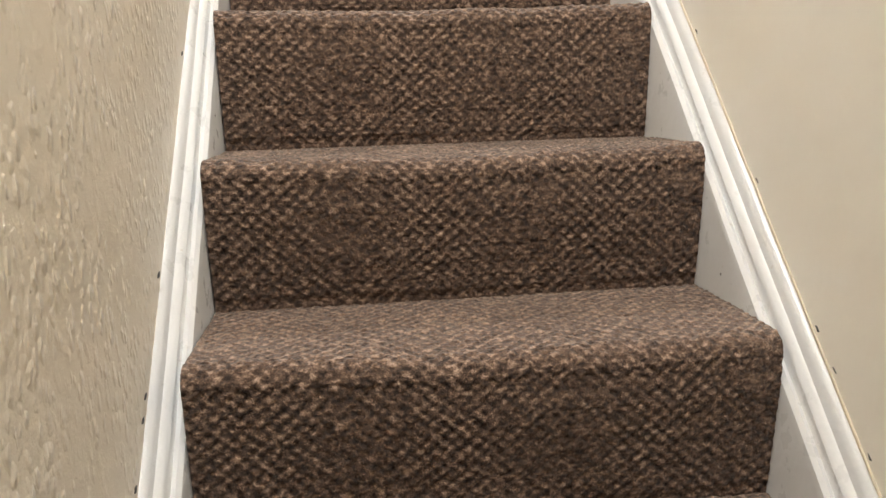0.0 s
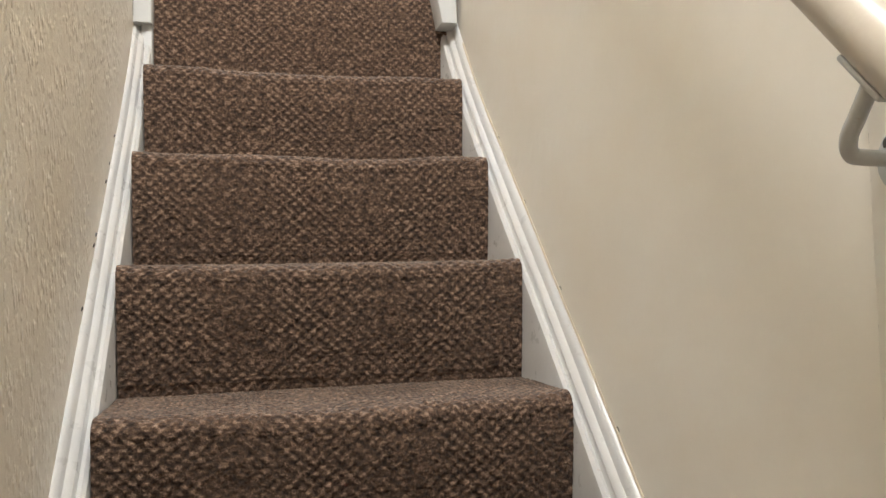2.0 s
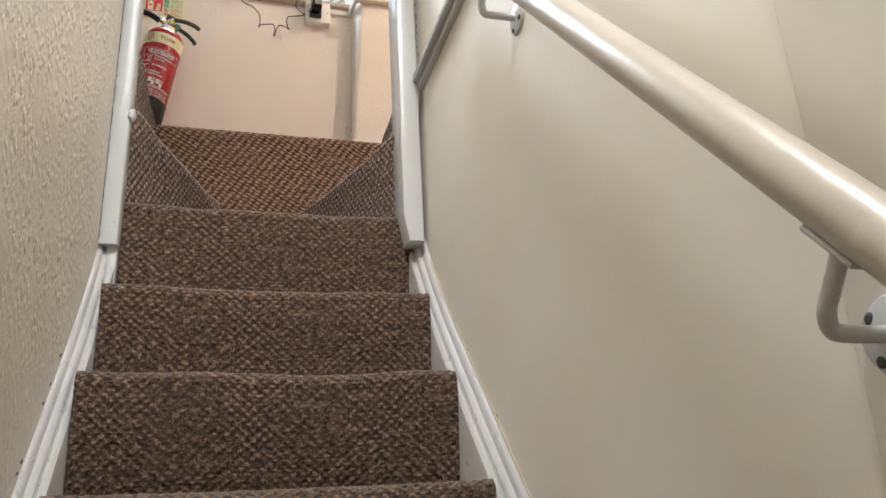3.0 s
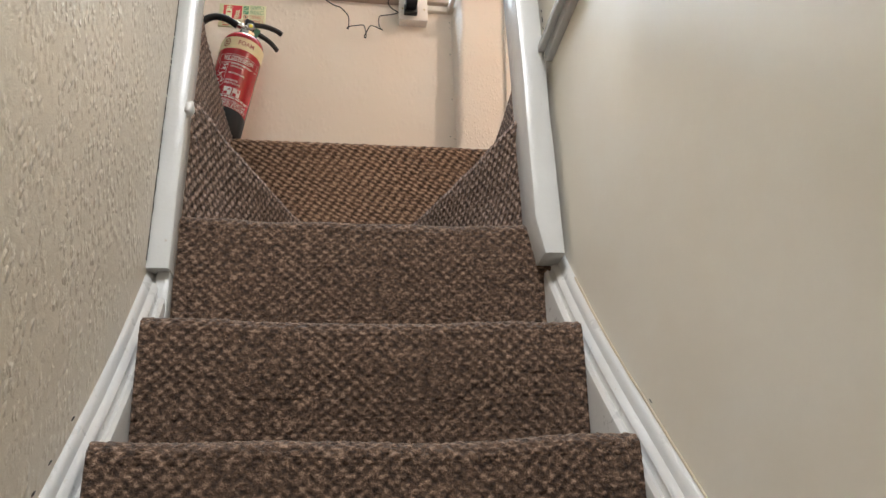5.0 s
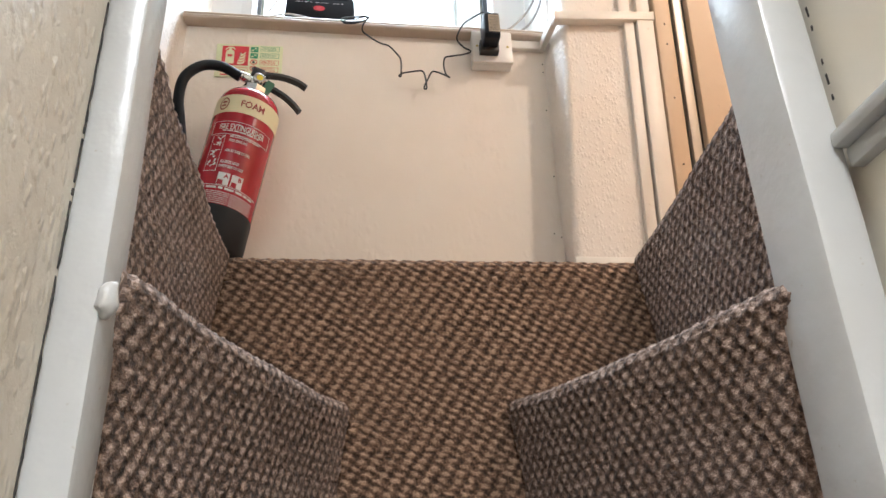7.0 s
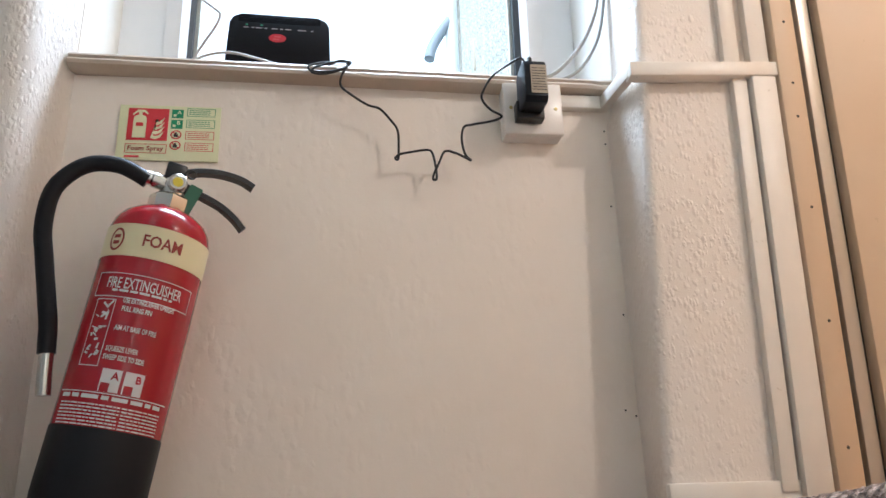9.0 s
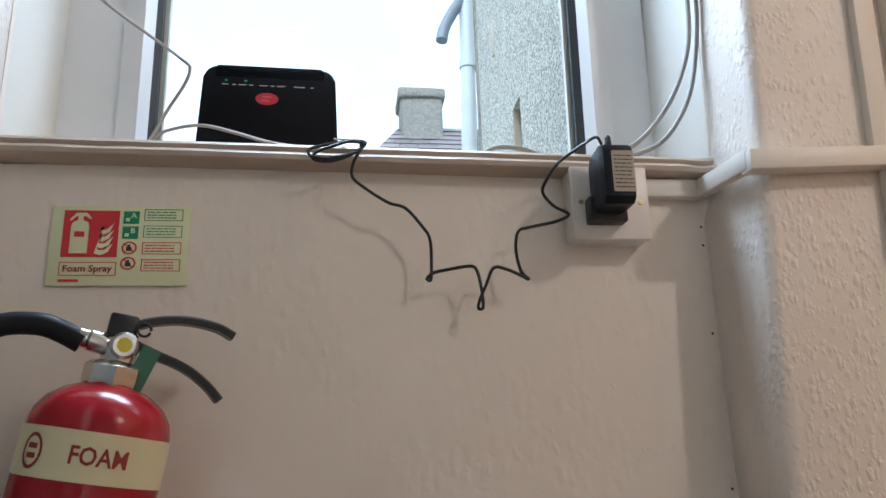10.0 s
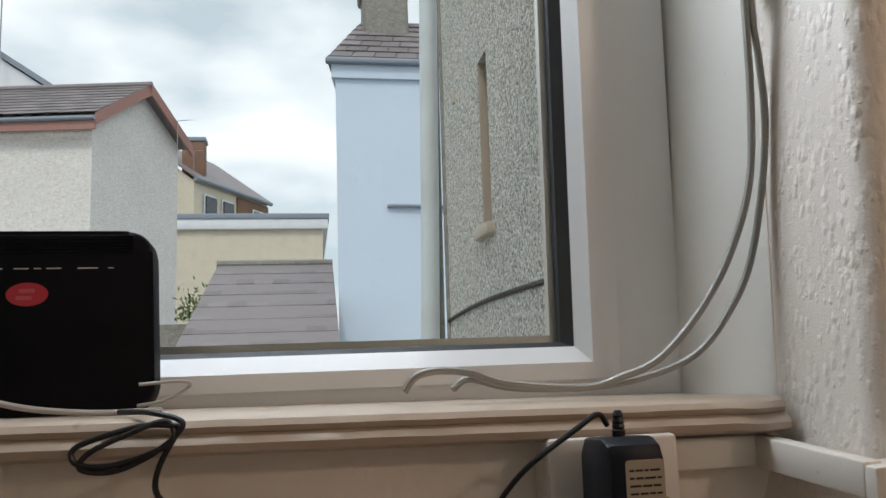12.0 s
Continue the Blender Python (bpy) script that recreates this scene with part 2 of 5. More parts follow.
M_WHITECABLE = plain("dirty_white_cable", (0.44, 0.42, 0.38), 0.4, vary=0.35, scale=90.0)
M_BRASS = plain("brass_screw", (0.55, 0.45, 0.22), 0.3, 1.0)
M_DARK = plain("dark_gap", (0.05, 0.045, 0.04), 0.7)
M_ROUTER = plain("matt_black_plastic", (0.006, 0.006, 0.008), 0.6)
M_ROUTER.node_tree.nodes["Principled BSDF"].inputs["Specular IOR Level"].default_value = 0.12
M_CAULK = plain("yellowed_caulk", (0.56, 0.48, 0.35), 0.6, scale=60.0, vary=0.3)
M_LABEL = plain("paper_label", (0.42, 0.36, 0.28), 0.5)
M_LOGO = plain("logo_red", (0.55, 0.03, 0.05), 0.35)
M_STEELSTRIP = plain("aluminium_strip", (0.55, 0.53, 0.48), 0.35, 0.6)


# ---- mesh helpers ----
def finish(name, bm, material, parent=None, label="", smooth=True, angle=35):
    bmesh.ops.recalc_face_normals(bm, faces=bm.faces)
    me = bpy.data.meshes.new(name)
    bm.to_mesh(me)
    bm.free()
    for p in me.polygons:
        p.use_smooth = smooth
    if smooth:
        me.set_sharp_from_angle(angle=radians(angle))
    me.materials.append(material)
    ob = new(name, me)
    if parent is not None:
        ob.parent = parent
        ob.matrix_parent_inverse = parent.matrix_world.inverted()
    if label:
        ob["label"] = label
    return ob


def part(name, bm, material, parent, label=""):
    return finish(name, bm, material, parent, label)


def structure(name, bm, material, label, category):
    return tagged(finish(name, bm, material), label, category, kind="structure")


def thing(name, place, label, category, group="", kind=""):
    ob = new(name)
    ob.empty_display_size = 0.05
    ob.matrix_world = Matrix.Translation(place) if not isinstance(place, Matrix) else place
    bpy.context.view_layer.update()
    return tagged(ob, label, category, group, kind)


def box(lo, hi, bevel=0.0, segs=2, bm=None, m=None):
    bm = bm or bmesh.new()
    lo, hi = Vector(lo), Vector(hi)
    made = bmesh.ops.create_cube(bm, size=1.0, matrix=Matrix.LocRotScale((lo + hi) / 2, None, hi - lo))
    if bevel:
        es = list({e for v in made["verts"] for e in v.link_edges})
        made = bmesh.ops.bevel(bm, geom=es, offset=bevel, segments=segs, affect="EDGES", profile=0.5)
    if m is not None:
        bmesh.ops.transform(bm, matrix=m, verts=made["verts"])
    return bm


def prism(outline, axis, lo, hi, bm=None, bevel=0.0):
    """Closed outline of (a, b) pairs pushed along axis; the pairs are the two other axes in order."""
    bm = bm or bmesh.new()

    def at(a, b, c):
        return {"x": (c, a, b), "y": (a, c, b), "z": (a, b, c)}[axis]

    r0 = [bm.verts.new(at(a, b, lo)) for a, b in outline]
    r1 = [bm.verts.new(at(a, b, hi)) for a, b in outline]
    n = len(outline)
    for i in range(n):
        bm.faces.new((r0[i], r0[(i + 1) % n], r1[(i + 1) % n], r1[i]))
    c0, c1 = bm.faces.new(r0), bm.faces.new(r1)
    if bevel:
        es = list({e for f in (c0, c1) for e in f.edges})
        bmesh.ops.bevel(bm, geom=es, offset=bevel, segments=2, affect="EDGES", profile=0.5)
    return bm


def rounded(w, h, r, n=6, cx=0.0, cz=0.0):
    pts = []
    for i, (sx, sz) in enumerate(((1, 1), (-1, 1), (-1, -1), (1, -1))):
        for j in range(n + 1):
            a = radians(90 * i + 90 * j / n)
            pts.append((cx + sx * (w / 2 - r) + r * math.cos(a), cz + sz * (h / 2 - r) + r * math.sin(a)))
    return pts


def lathe(profile, n=40, bm=None, m=None):
    bm = bm or bmesh.new()
    rings = []
    for r, z in profile:
        if r < 1e-5:
            rings.append([bm.verts.new((0, 0, z))])
        else:
            rings.append([bm.verts.new((r * math.cos(2 * math.pi * i / n), r * math.sin(2 * math.pi * i / n), z)) for i in range(n)])
    for a, b in zip(rings, rings[1:]):
        for i in range(n):
            j = (i + 1) % n
            if len(a) == 1 and len(b) > 1:
                bm.faces.new((a[0], b[i], b[j]))
            elif len(b) == 1 and len(a) > 1:
                bm.faces.new((a[i], a[j], b[0]))
            elif len(a) > 1:
                bm.faces.new((a[i], a[j], b[j], b[i]))
    if m is not None:
        bmesh.ops.transform(bm, matrix=m, verts=[v for r in rings for v in r])
    return bm


def smooth_line(pts, steps=8):
    """Catmull-Rom through the points."""
    ps = [Vector(p) for p in pts]
    ps = [ps[0] * 2 - ps[1]] + ps + [ps[-1] * 2 - ps[-2]]
    out = []
    for i in range(1, len(ps) - 2):
        a, b, c, d = ps[i - 1:i + 3]
        for s in range(steps):
            t = s / steps
            out.append(0.5 * ((2 * b) + (c - a) * t + (2 * a - 5 * b + 4 * c - d) * t * t + (3 * b - a - 3 * c + d) * t ** 3))
    out.append(ps[-2])
    return out


def tube(pts, radius, n=10, bm=None, steps=8):
    bm = bm or bmesh.new()
    line = smooth_line(pts, steps) if steps > 1 else [Vector(p) for p in pts]
    side = None
    rings = []
    for i, p in enumerate(line):
        d = (line[min(i + 1, len(line) - 1)] - line[max(i - 1, 0)]).normalized()
        if side is None:
            side = d.orthogonal().normalized()
        side = (side - d * side.dot(d)).normalized()
        up = d.cross(side)
        rings.append([bm.verts.new(p + radius * (math.cos(2 * math.pi * j / n) * side + math.sin(2 * math.pi * j / n) * up)) for j in range(n)])
    for a, b in zip(rings, rings[1:]):
        for j in range(n):
            bm.faces.new((a[j], a[(j + 1) % n], b[(j + 1) % n], b[j]))
    bm.faces.new(rings[0])
    bm.faces.new(rings[-1])
    return bm


def lettering(text, size, width=0.0, bold=0.0):
    """Flat mesh of built-in letters, centred, in the x-y plane; squeezed to a width when one is given."""
    cu = bpy.data.curves.new("letters", "FONT")
    cu.body, cu.size, cu.align_x, cu.align_y, cu.offset = text, size, "CENTER", "CENTER", bold
    cu.resolution_u = 2
    ob = bpy.data.objects.new("letters", cu)
    scene.collection.objects.link(ob)
    bpy.context.view_layer.update()
    me = bpy.data.meshes.new_from_object(ob.evaluated_get(bpy.context.evaluated_depsgraph_get()))
    bm = bmesh.new()
    bm.from_mesh(me)
    bpy.data.objects.remove(ob)
    bpy.data.meshes.remove(me)
    bpy.data.curves.remove(cu)
    if width and bm.verts:
        xs = [v.co.x for v in bm.verts]
        k, mid = width / (max(xs) - min(xs)), (max(xs) + min(xs)) / 2
        for v in bm.verts:
            v.co.x = (v.co.x - mid) * k
    return bm


def carpet_surface(rows, a, b, shift, pile=0.0020, flip=1.0, turn=0.0, step=0.0029):
    """A carpet laid through the coarse grid rows: refined, with woven loops standing up from it, uv in metres."""
    g = np.array(rows, float)
    dv = np.r_[0, np.cumsum(np.linalg.norm(np.diff(g, axis=0), axis=2).mean(1))]
    du = np.r_[0, np.cumsum(np.linalg.norm(np.diff(g, axis=1), axis=2).mean(0))]
    v = np.unique(np.r_[dv, np.linspace(0, dv[-1], int(dv[-1] / step))])
    u = np.linspace(0, du[-1], int(du[-1] / step))
    mid = np.stack([[np.interp(v, dv, g[:, j, k]) for j in range(g.shape[1])] for k in range(3)], -1)
    fine = np.stack([[np.interp(u, du, mid[:, i, k]) for i in range(len(v))] for k in range(3)], -1)
    nrm = np.cross(np.gradient(fine, axis=1), np.gradient(fine, axis=0))
    nrm *= flip / np.maximum(np.linalg.norm(nrm, axis=2, keepdims=True), 1e-9)
    uu, vv = np.meshgrid(u, v)
    rng = np.random.RandomState(len(u) * 7 + len(v))
    ph = rng.uniform(0, 6, 6)
    wu = uu + 0.0005 * (np.sin(uu * 90 + vv * 61 + ph[0]) + np.sin(vv * 137 - uu * 43 + ph[1]))
    wv = vv + 0.0004 * (np.sin(uu * 71 - vv * 83 + ph[2]) + np.sin(uu * 151 + vv * 37 + ph[3]))
    ct, st = math.cos(radians(turn)), math.sin(radians(turn))
    wu, wv = wu * ct + wv * st, wv * ct - wu * st
    dome = 0.5 * np.sin(math.pi * (wu / a + shift * wv / b)) * np.sin(math.pi * wv / b) + rng.uniform(-0.4, 0.4, uu.shape)
    fine = fine + nrm * (dome * pile)[..., None]
    m, n = uu.shape
    idx = np.arange(m * n).reshape(m, n)
    quads = np.stack([idx[:-1, :-1], idx[:-1, 1:], idx[1:, 1:], idx[1:, :-1]], -1).reshape(-1, 4)
    me = bpy.data.meshes.new("carpet")
    me.from_pydata(fine.reshape(-1, 3).tolist(), [], quads.tolist() + [idx[:, 0].tolist(), idx[:, -1].tolist()])
    lay = me.uv_layers.new(name="uv")
    vi = np.zeros(len(me.loops), int)
    me.loops.foreach_get("vertex_index", vi)
    lay.data.foreach_set("uv", np.stack([uu.ravel()[vi], vv.ravel()[vi]], -1).astype(float).ravel())
    me.polygons.foreach_set("use_smooth", [True] * (len(me.polygons) - 2) + [False] * 2)
    return me


def carpet_part(name, me, material, parent, label=""):
    me.name = name
    me.materials.append(material)
    ob = new(name, me)
    ob.parent = parent
    ob.matrix_parent_inverse = parent.matrix_world.inverted()
    if label:
        ob["label"] = label
    return ob


def crack(name, a, b, width, out_axis, material, label, seed=1, keep=0.75):
    """A broken dark line of opened paint between a and b, standing just proud of the face."""
    rnd = random.Random(seed)
    bm = bmesh.new()
    a, b = Vector(a), Vector(b)
    n = max(8, int((b - a).length / 0.006))
    d = (b - a).normalized()
    side = d.cross(Vector(out_axis)).normalized()
    for i in range(n):
        if rnd.random() > keep:
            continue
        p, q = a.lerp(b, i / n), a.lerp(b, (i + 1) / n)
        w0, w1 = width * rnd.uniform(0.3, 1), width * rnd.uniform(0.3, 1)
        o = side * width * 0.8 * noise.noise((i * 0.3, seed, 0))
        o2 = side * width * 0.8 * noise.noise(((i + 1) * 0.3, seed, 0))
        up = Vector(out_axis) * 0.0006
        lo = [p + o - side * w0, p + o + side * w0, q + o2 + side * w1, q + o2 - side * w1]
        t = [bm.verts.new(v + up) for v in lo]
        u = [bm.verts.new(v - up * 3) for v in lo]
        bm.faces.new(t)
        for k in range(4):
            bm.faces.new((t[k], u[k], u[(k + 1) % 4], t[(k + 1) % 4]))
    return structure(name, bm, material, label, "crack")


# ---- structure ----
LEAN_X = 0.05  # the old door case leans a little, metres per metre


def leaning(bm, k=LEAN_X, z0=3.24):
    for v in bm.verts:
        v.co.x += k * (v.co.z - z0)
    return bm


structure("floor", box((-0.47, -1.6, -0.2), (0.47, -0.15, -0.08)), M_CARPET, "brown carpeted floor at the foot of the stairs", "floor")
structure("wall_left", box((-0.47, -1.6, -0.2), (-0.348, 1.70, 5.0)), M_LEFT, "cream embossed wallpaper wall beside the stairs", "wall")
structure("wall_right", box((0.352, -1.6, -0.2), (0.47, 1.70, 5.0)), M_RIGHT, "smooth cream painted wall beside the stairs", "wall")
structure("wall_strip", box((0.343, -1.6, -0.08), (0.352, 0.487, 5.0), 0.003), M_RIGHT, "cream boarded strip on the stair wall", "wall")
structure("wall_rear", box((-0.47, -1.75, -0.2), (0.47, -1.6, 5.0)), M_PLAIN, "plain white wall behind the stair foot", "wall")
structure("ceiling", box((-1.75, -1.75, 5.0), (1.95, 2.75, 5.12)), M_PLAIN, "plain white ceiling over the stairwell", "ceiling")
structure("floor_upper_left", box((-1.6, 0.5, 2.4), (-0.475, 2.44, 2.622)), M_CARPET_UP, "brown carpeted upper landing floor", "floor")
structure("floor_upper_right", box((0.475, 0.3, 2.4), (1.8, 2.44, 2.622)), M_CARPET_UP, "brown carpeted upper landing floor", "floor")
structure("wall_upper_left", box((-1.72, 0.38, 2.4), (-1.6, 2.66, 5.0)), M_PLAIN, "plain white landing wall", "wall")
structure("wall_upper_right", box((1.8, 0.18, 2.4), (1.92, 2.66, 5.0)), M_PEACH, "peach painted landing wall", "wall")
structure("wall_upper_rear_left", box((-1.6, 0.38, 2.4), (-0.475, 0.5, 5.0)), M_PLAIN, "plain white landing wall", "wall")
structure("wall_upper_rear_right", box((0.475, 0.18, 2.4), (1.8, 0.3, 5.0)), M_PEACH, "peach painted landing wall", "wall")

# wall with the window opening
bm = prism([(-1.6, 2.0), (1.8, 2.0), (1.8, 3.258), (-1.6, 3.258)], "y", 2.44, 2.66)
prism([(-1.6, 3.258), (-0.487, 3.258), (-0.487, 4.36), (-1.6, 4.36)], "y", 2.44, 2.66, bm)
prism([(0.326, 3.258), (1.8, 3.258), (1.8, 4.36), (0.356, 4.36)], "y", 2.44, 2.66, bm)
prism([(-1.6, 4.36), (1.8, 4.36), (1.8, 5.0), (-1.6, 5.0)], "y", 2.44, 2.66, bm)
structure("wall_window", bm, M_BACK, "off-white textured plaster wall below the window", "wall")

# wall piers either side of the recess
bm = bmesh.new()
cols = []
for z in np.linspace(2.60, 5.0, 49):
    xf = 0.326 + 0.055 * (z - 3.23)
    xb = 0.308 + 0.018 * min(1.0, max(0.0, (z - 3.20) / 0.05)) + 0.03 * max(0.0, z - 3.25)
    ring = [(xb, 2.442, z)]
    ring += [(xf + 0.016 * (1 - math.cos(radians(18 * j))), 2.34 + 0.016 * (1 - math.sin(radians(18 * j))), z) for j in range(6)]
    ring += [(1.8, 2.34, z), (1.8, 2.442, z)]
    cols.append([bm.verts.new(p) for p in ring])
for a, b in zip(cols, cols[1:]):
    for j in range(len(a)):
        bm.faces.new((a[j], a[(j + 1) % len(a)], b[(j + 1) % len(a)], b[j]))
bm.faces.new(cols[0])
bm.faces.new(cols[-1])
structure("wall_pier_right", bm, M_PIER, "off-white rough plaster pier beside the window", "wall")
out = [(-1.6, 2.34)] + [(-0.55 + 0.045 * math.sin(radians(15 * j)), 2.34 + 0.045 * (1 - math.cos(radians(15 * j)))) for j in range(7)]
out += [(-0.492, 2.43), (-0.487, 2.442), (-1.6, 2.442)]
structure("wall_pier_left", prism(out, "z", 2.60, 5.0), M_PIER, "off-white plaster pier with a rounded corner", "wall")

# posts that end the stair walls
def post(name, x0, x1, y0, y1, z0, z1, lean, label, foot=0.0):
    """An upright gloss-painted post, slightly wavy with old paint, its foot cut back when foot is given."""
    bm = bmesh.new()
    rings = []
    for z in np.linspace(z0, z1, 44):
        c = 0.007
        f = foot * max(0.0, 1 - (z - z0) / 0.035) if foot else 0.0
        ring = []
        for cx, cy, sx, sy in ((x0 + f, y0, 1, 1), (x1, y0, -1, 1), (x1, y1, -1, -1), (x0 + f, y1, 1, -1)):
            a = [(cx, cy + sy * c), (cx + sx * c * 0.3, cy + sy * c * 0.3), (cx + sx * c, cy)]
            ring += a if sx * sy > 0 else a[::-1]
        dx = lean * (z - 2.1) + 0.0012 * noise.noise((0.3, name.count("l"), z * 7))
        rings.append([bm.verts.new((x + dx + 0.0008 * noise.noise((x * 9, y * 9, z * 15)), y + 0.001 * noise.noise((x, z * 9, 2)), z)) for x, y in ring])
    for a, b in zip(rings, rings[1:]):
        for j in range(len(a)):
            bm.faces.new((a[j], a[(j + 1) % len(a)], b[(j + 1) % len(a)], b[j]))
    bm.faces.new(rings[0])
    bm.faces.new(rings[-1])
    return structure(name, bm, M_POST, label, "post")


post("trim_post_left", -0.350, -0.311, 1.652, 1.708, 2.008, 5.0, 0.0, "white gloss-painted wall end post")
post("trim_post_right", 0.291, 0.340, 1.630, 1.722, 2.040, 5.0, 0.0, "white gloss-painted wall end post", 0.012)

structure("trim_post_foot", box((-0.334, 1.668, 1.72), (-0.3125, 1.706, 2.018), 0.003), M_POST, "white gloss-painted strip under the wall end post", "post")


# moulded stair strings
def string_board(name, side, dz, label):
    prof = [(0.300, -0.40), (0.3145, -0.40), (0.3145, -0.048), (0.3165, -0.040), (0.3215, -0.036), (0.3265, -0.038), (0.3285, -0.034),
            (0.3285, -0.027), (0.332, -0.022), (0.338, -0.019), (0.340, -0.014), (0.3425, -0.008), (0.348, -0.004), (0.354, -0.004), (0.354, -0.40)]
    bm = bmesh.new()
    rings = []
    for y in np.linspace(-0.25, 1.728, 66):
        z = 1.297 + 1.058 * (y - 1.022) + dz + 0.75 * max(0.0, y - 1.45) ** 2
        w = 0.0012 * noise.noise((side * 3.0, y * 5, 0))
        rings.append([bm.verts.new((side * (x + w), y, max(z + h * 1.41 + 0.0015 * noise.noise((x * 40, y * 12, side)), -0.13))) for x, h in prof])
    for a, b in zip(rings, rings[1:]):
        for j in range(len(prof)):
            bm.faces.new((a[j], a[(j + 1) % len(prof)], b[(j + 1) % len(prof)], b[j]))
    bm.faces.new(rings[0])
    bm.faces.new(rings[-1])
    return structure(name, bm, M_GLOSS, label, "stair string")


string_board("trim_string_left", -1, 0.0, "white gloss moulded stair string, worn at the edge")
string_board("trim_string_right", 1, 0.034, "white gloss moulded stair string, worn at the edge")

for side, dz in ((-1, 0.0), (1, 0.034)):
    pts = []
    for y in np.linspace(-0.2, 1.63, 100):
        pts.append((side * (0.3505 + 0.001 * noise.noise((y * 30, side, 4))), y, 1.297 + 1.058 * (y - 1.022) + dz + 0.75 * max(0.0, y - 1.45) ** 2 - 0.004 + 0.0015 * noise.noise((y * 22, 1, side))))
    structure("trim_caulk", tube(pts, 0.0019, 6, steps=1), M_CAULK, "yellowed caulk line above the stair string", "caulk")
    crack("crack", (side * 0.3455, 0.05, 0.2866 + dz), (side * 0.3455, 1.45, 1.768 + dz), 0.0009, (-side * 0.6, 0, 0.8), M_DARK, "dark grime specks along the string edge", 3 + side, 0.06)
crack("crack", (-0.3475, 1.6495, 2.02), (-0.3475, 1.6495, 2.80), 0.0009, (0, -1, 0), M_DARK, "dark open joint between post and wall", 7, 0.93)
crack("crack", (0.3415, 1.6285, 2.50), (0.3415, 1.6285, 2.85), 0.0006, (0, -1, 0), M_DARK, "dark crack in the casing paint", 9, 0.35)
crack("crack", (0.3445, 0.486, 1.0), (0.3445, 0.486, 2.4), 0.0008, (-0.5, 0.5, 0), M_DARK, "fine joint along the boarded strip", 11, 0.5)
for y, s in ((0.62, 1), (0.95, 1), (1.28, 1), (0.78, -1), (1.15, -1)):
    z = 1.297 + 1.058 * (y - 1.022) - 0.035
    tagged(finish("nail", lathe([(0, 0.0008), (0.0018, 0.0006), (0.0022, 0)], 8, m=Matrix.Translation((s * 0.3145, y, z - 0.05)) @ pose(0, 0, 0, 0, -90 * s, 0)), M_DARK), "dark nail head in the stair string", "nail", "string nails")

# dado strip high on the right wall
bm = box((0.326, 0.4, 2.456), (0.353, 1.63, 2.472), 0.003)
box((0.338, 0.4, 2.436), (0.353, 1.63, 2.456), 0.003, bm=bm)
structure("trim_dado", bm, M_POST, "white painted ledge strip along the stair wall", "trim")


# ---- staircase ----
staircase = thing("staircase", (0, 0.2, 0), "narrow steep staircase in worn brown loop carpet", "staircase")
STEPS = [(-0.187, 0.113), (0.011, 0.308), (0.209, 0.503), (0.407, 0.698), (0.605, 0.893), (0.803, 1.089), (1.001, 1.278), (1.190, 1.475), (1.358, 1.675), (1.517, 1.869), (1.687, 2.108)]


def carpet_step(i, x0, x1, n=64):
    y, z = STEPS[i]
    last = i == len(STEPS) - 1
    zp = STEPS[i - 1][1] + 0.019 if i else -0.08
    ny = 2.268 if last else STEPS[i + 1][0] + 0.018
    top = z + (0.012 if last else 0.017)
    prof = [(y + 0.020, zp - 0.012), (y + 0.018, zp + 0.01)]
    for j in range(1, 9):
        s = j / 9
        prof.append((y + 0.018 - 0.0175 * s, zp + (z - 0.03 - zp) * s))
    r = 0.021
    for j in range(9):
        a = radians(-12 + 117 * j / 8)
        prof.append((y + r - r * math.cos(a), z + r * math.sin(a) - 0.004))
    zt = prof[-1][1]
    yt = prof[-1][0]
    for j in range(1, 9):
        s = j / 8
        prof.append((yt + (ny + 0.006 - yt) * s, zt + (top - zt) * min(1.0, s * 1.7)))
    prof.append((ny + 0.008, zp - 0.02))
    rows = []
    for py, pz in prof:
        near = math.exp(-((py - y) / 0.06) ** 2) * (1 if pz > zp + 0.05 else 0.3)
        row = []
        for j in range(n + 1):
            u = j / n
            x = x0 + (x1 - x0) * u
            sag = -0.007 * math.sin(math.pi * u) * near
            wav = 0.0045 * noise.noise((x * 9, i * 3.7, 0.0)) * near + 0.0016 * noise.noise((x * 45, py * 45, pz * 45))
            row.append((x, py + 0.003 * noise.noise((x * 8, i * 5.1, pz * 10)), pz + sag + wav))
        rows.append(row)
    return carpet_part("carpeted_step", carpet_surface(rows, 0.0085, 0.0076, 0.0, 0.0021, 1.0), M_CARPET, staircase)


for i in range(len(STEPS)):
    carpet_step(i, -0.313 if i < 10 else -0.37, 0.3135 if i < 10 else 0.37)


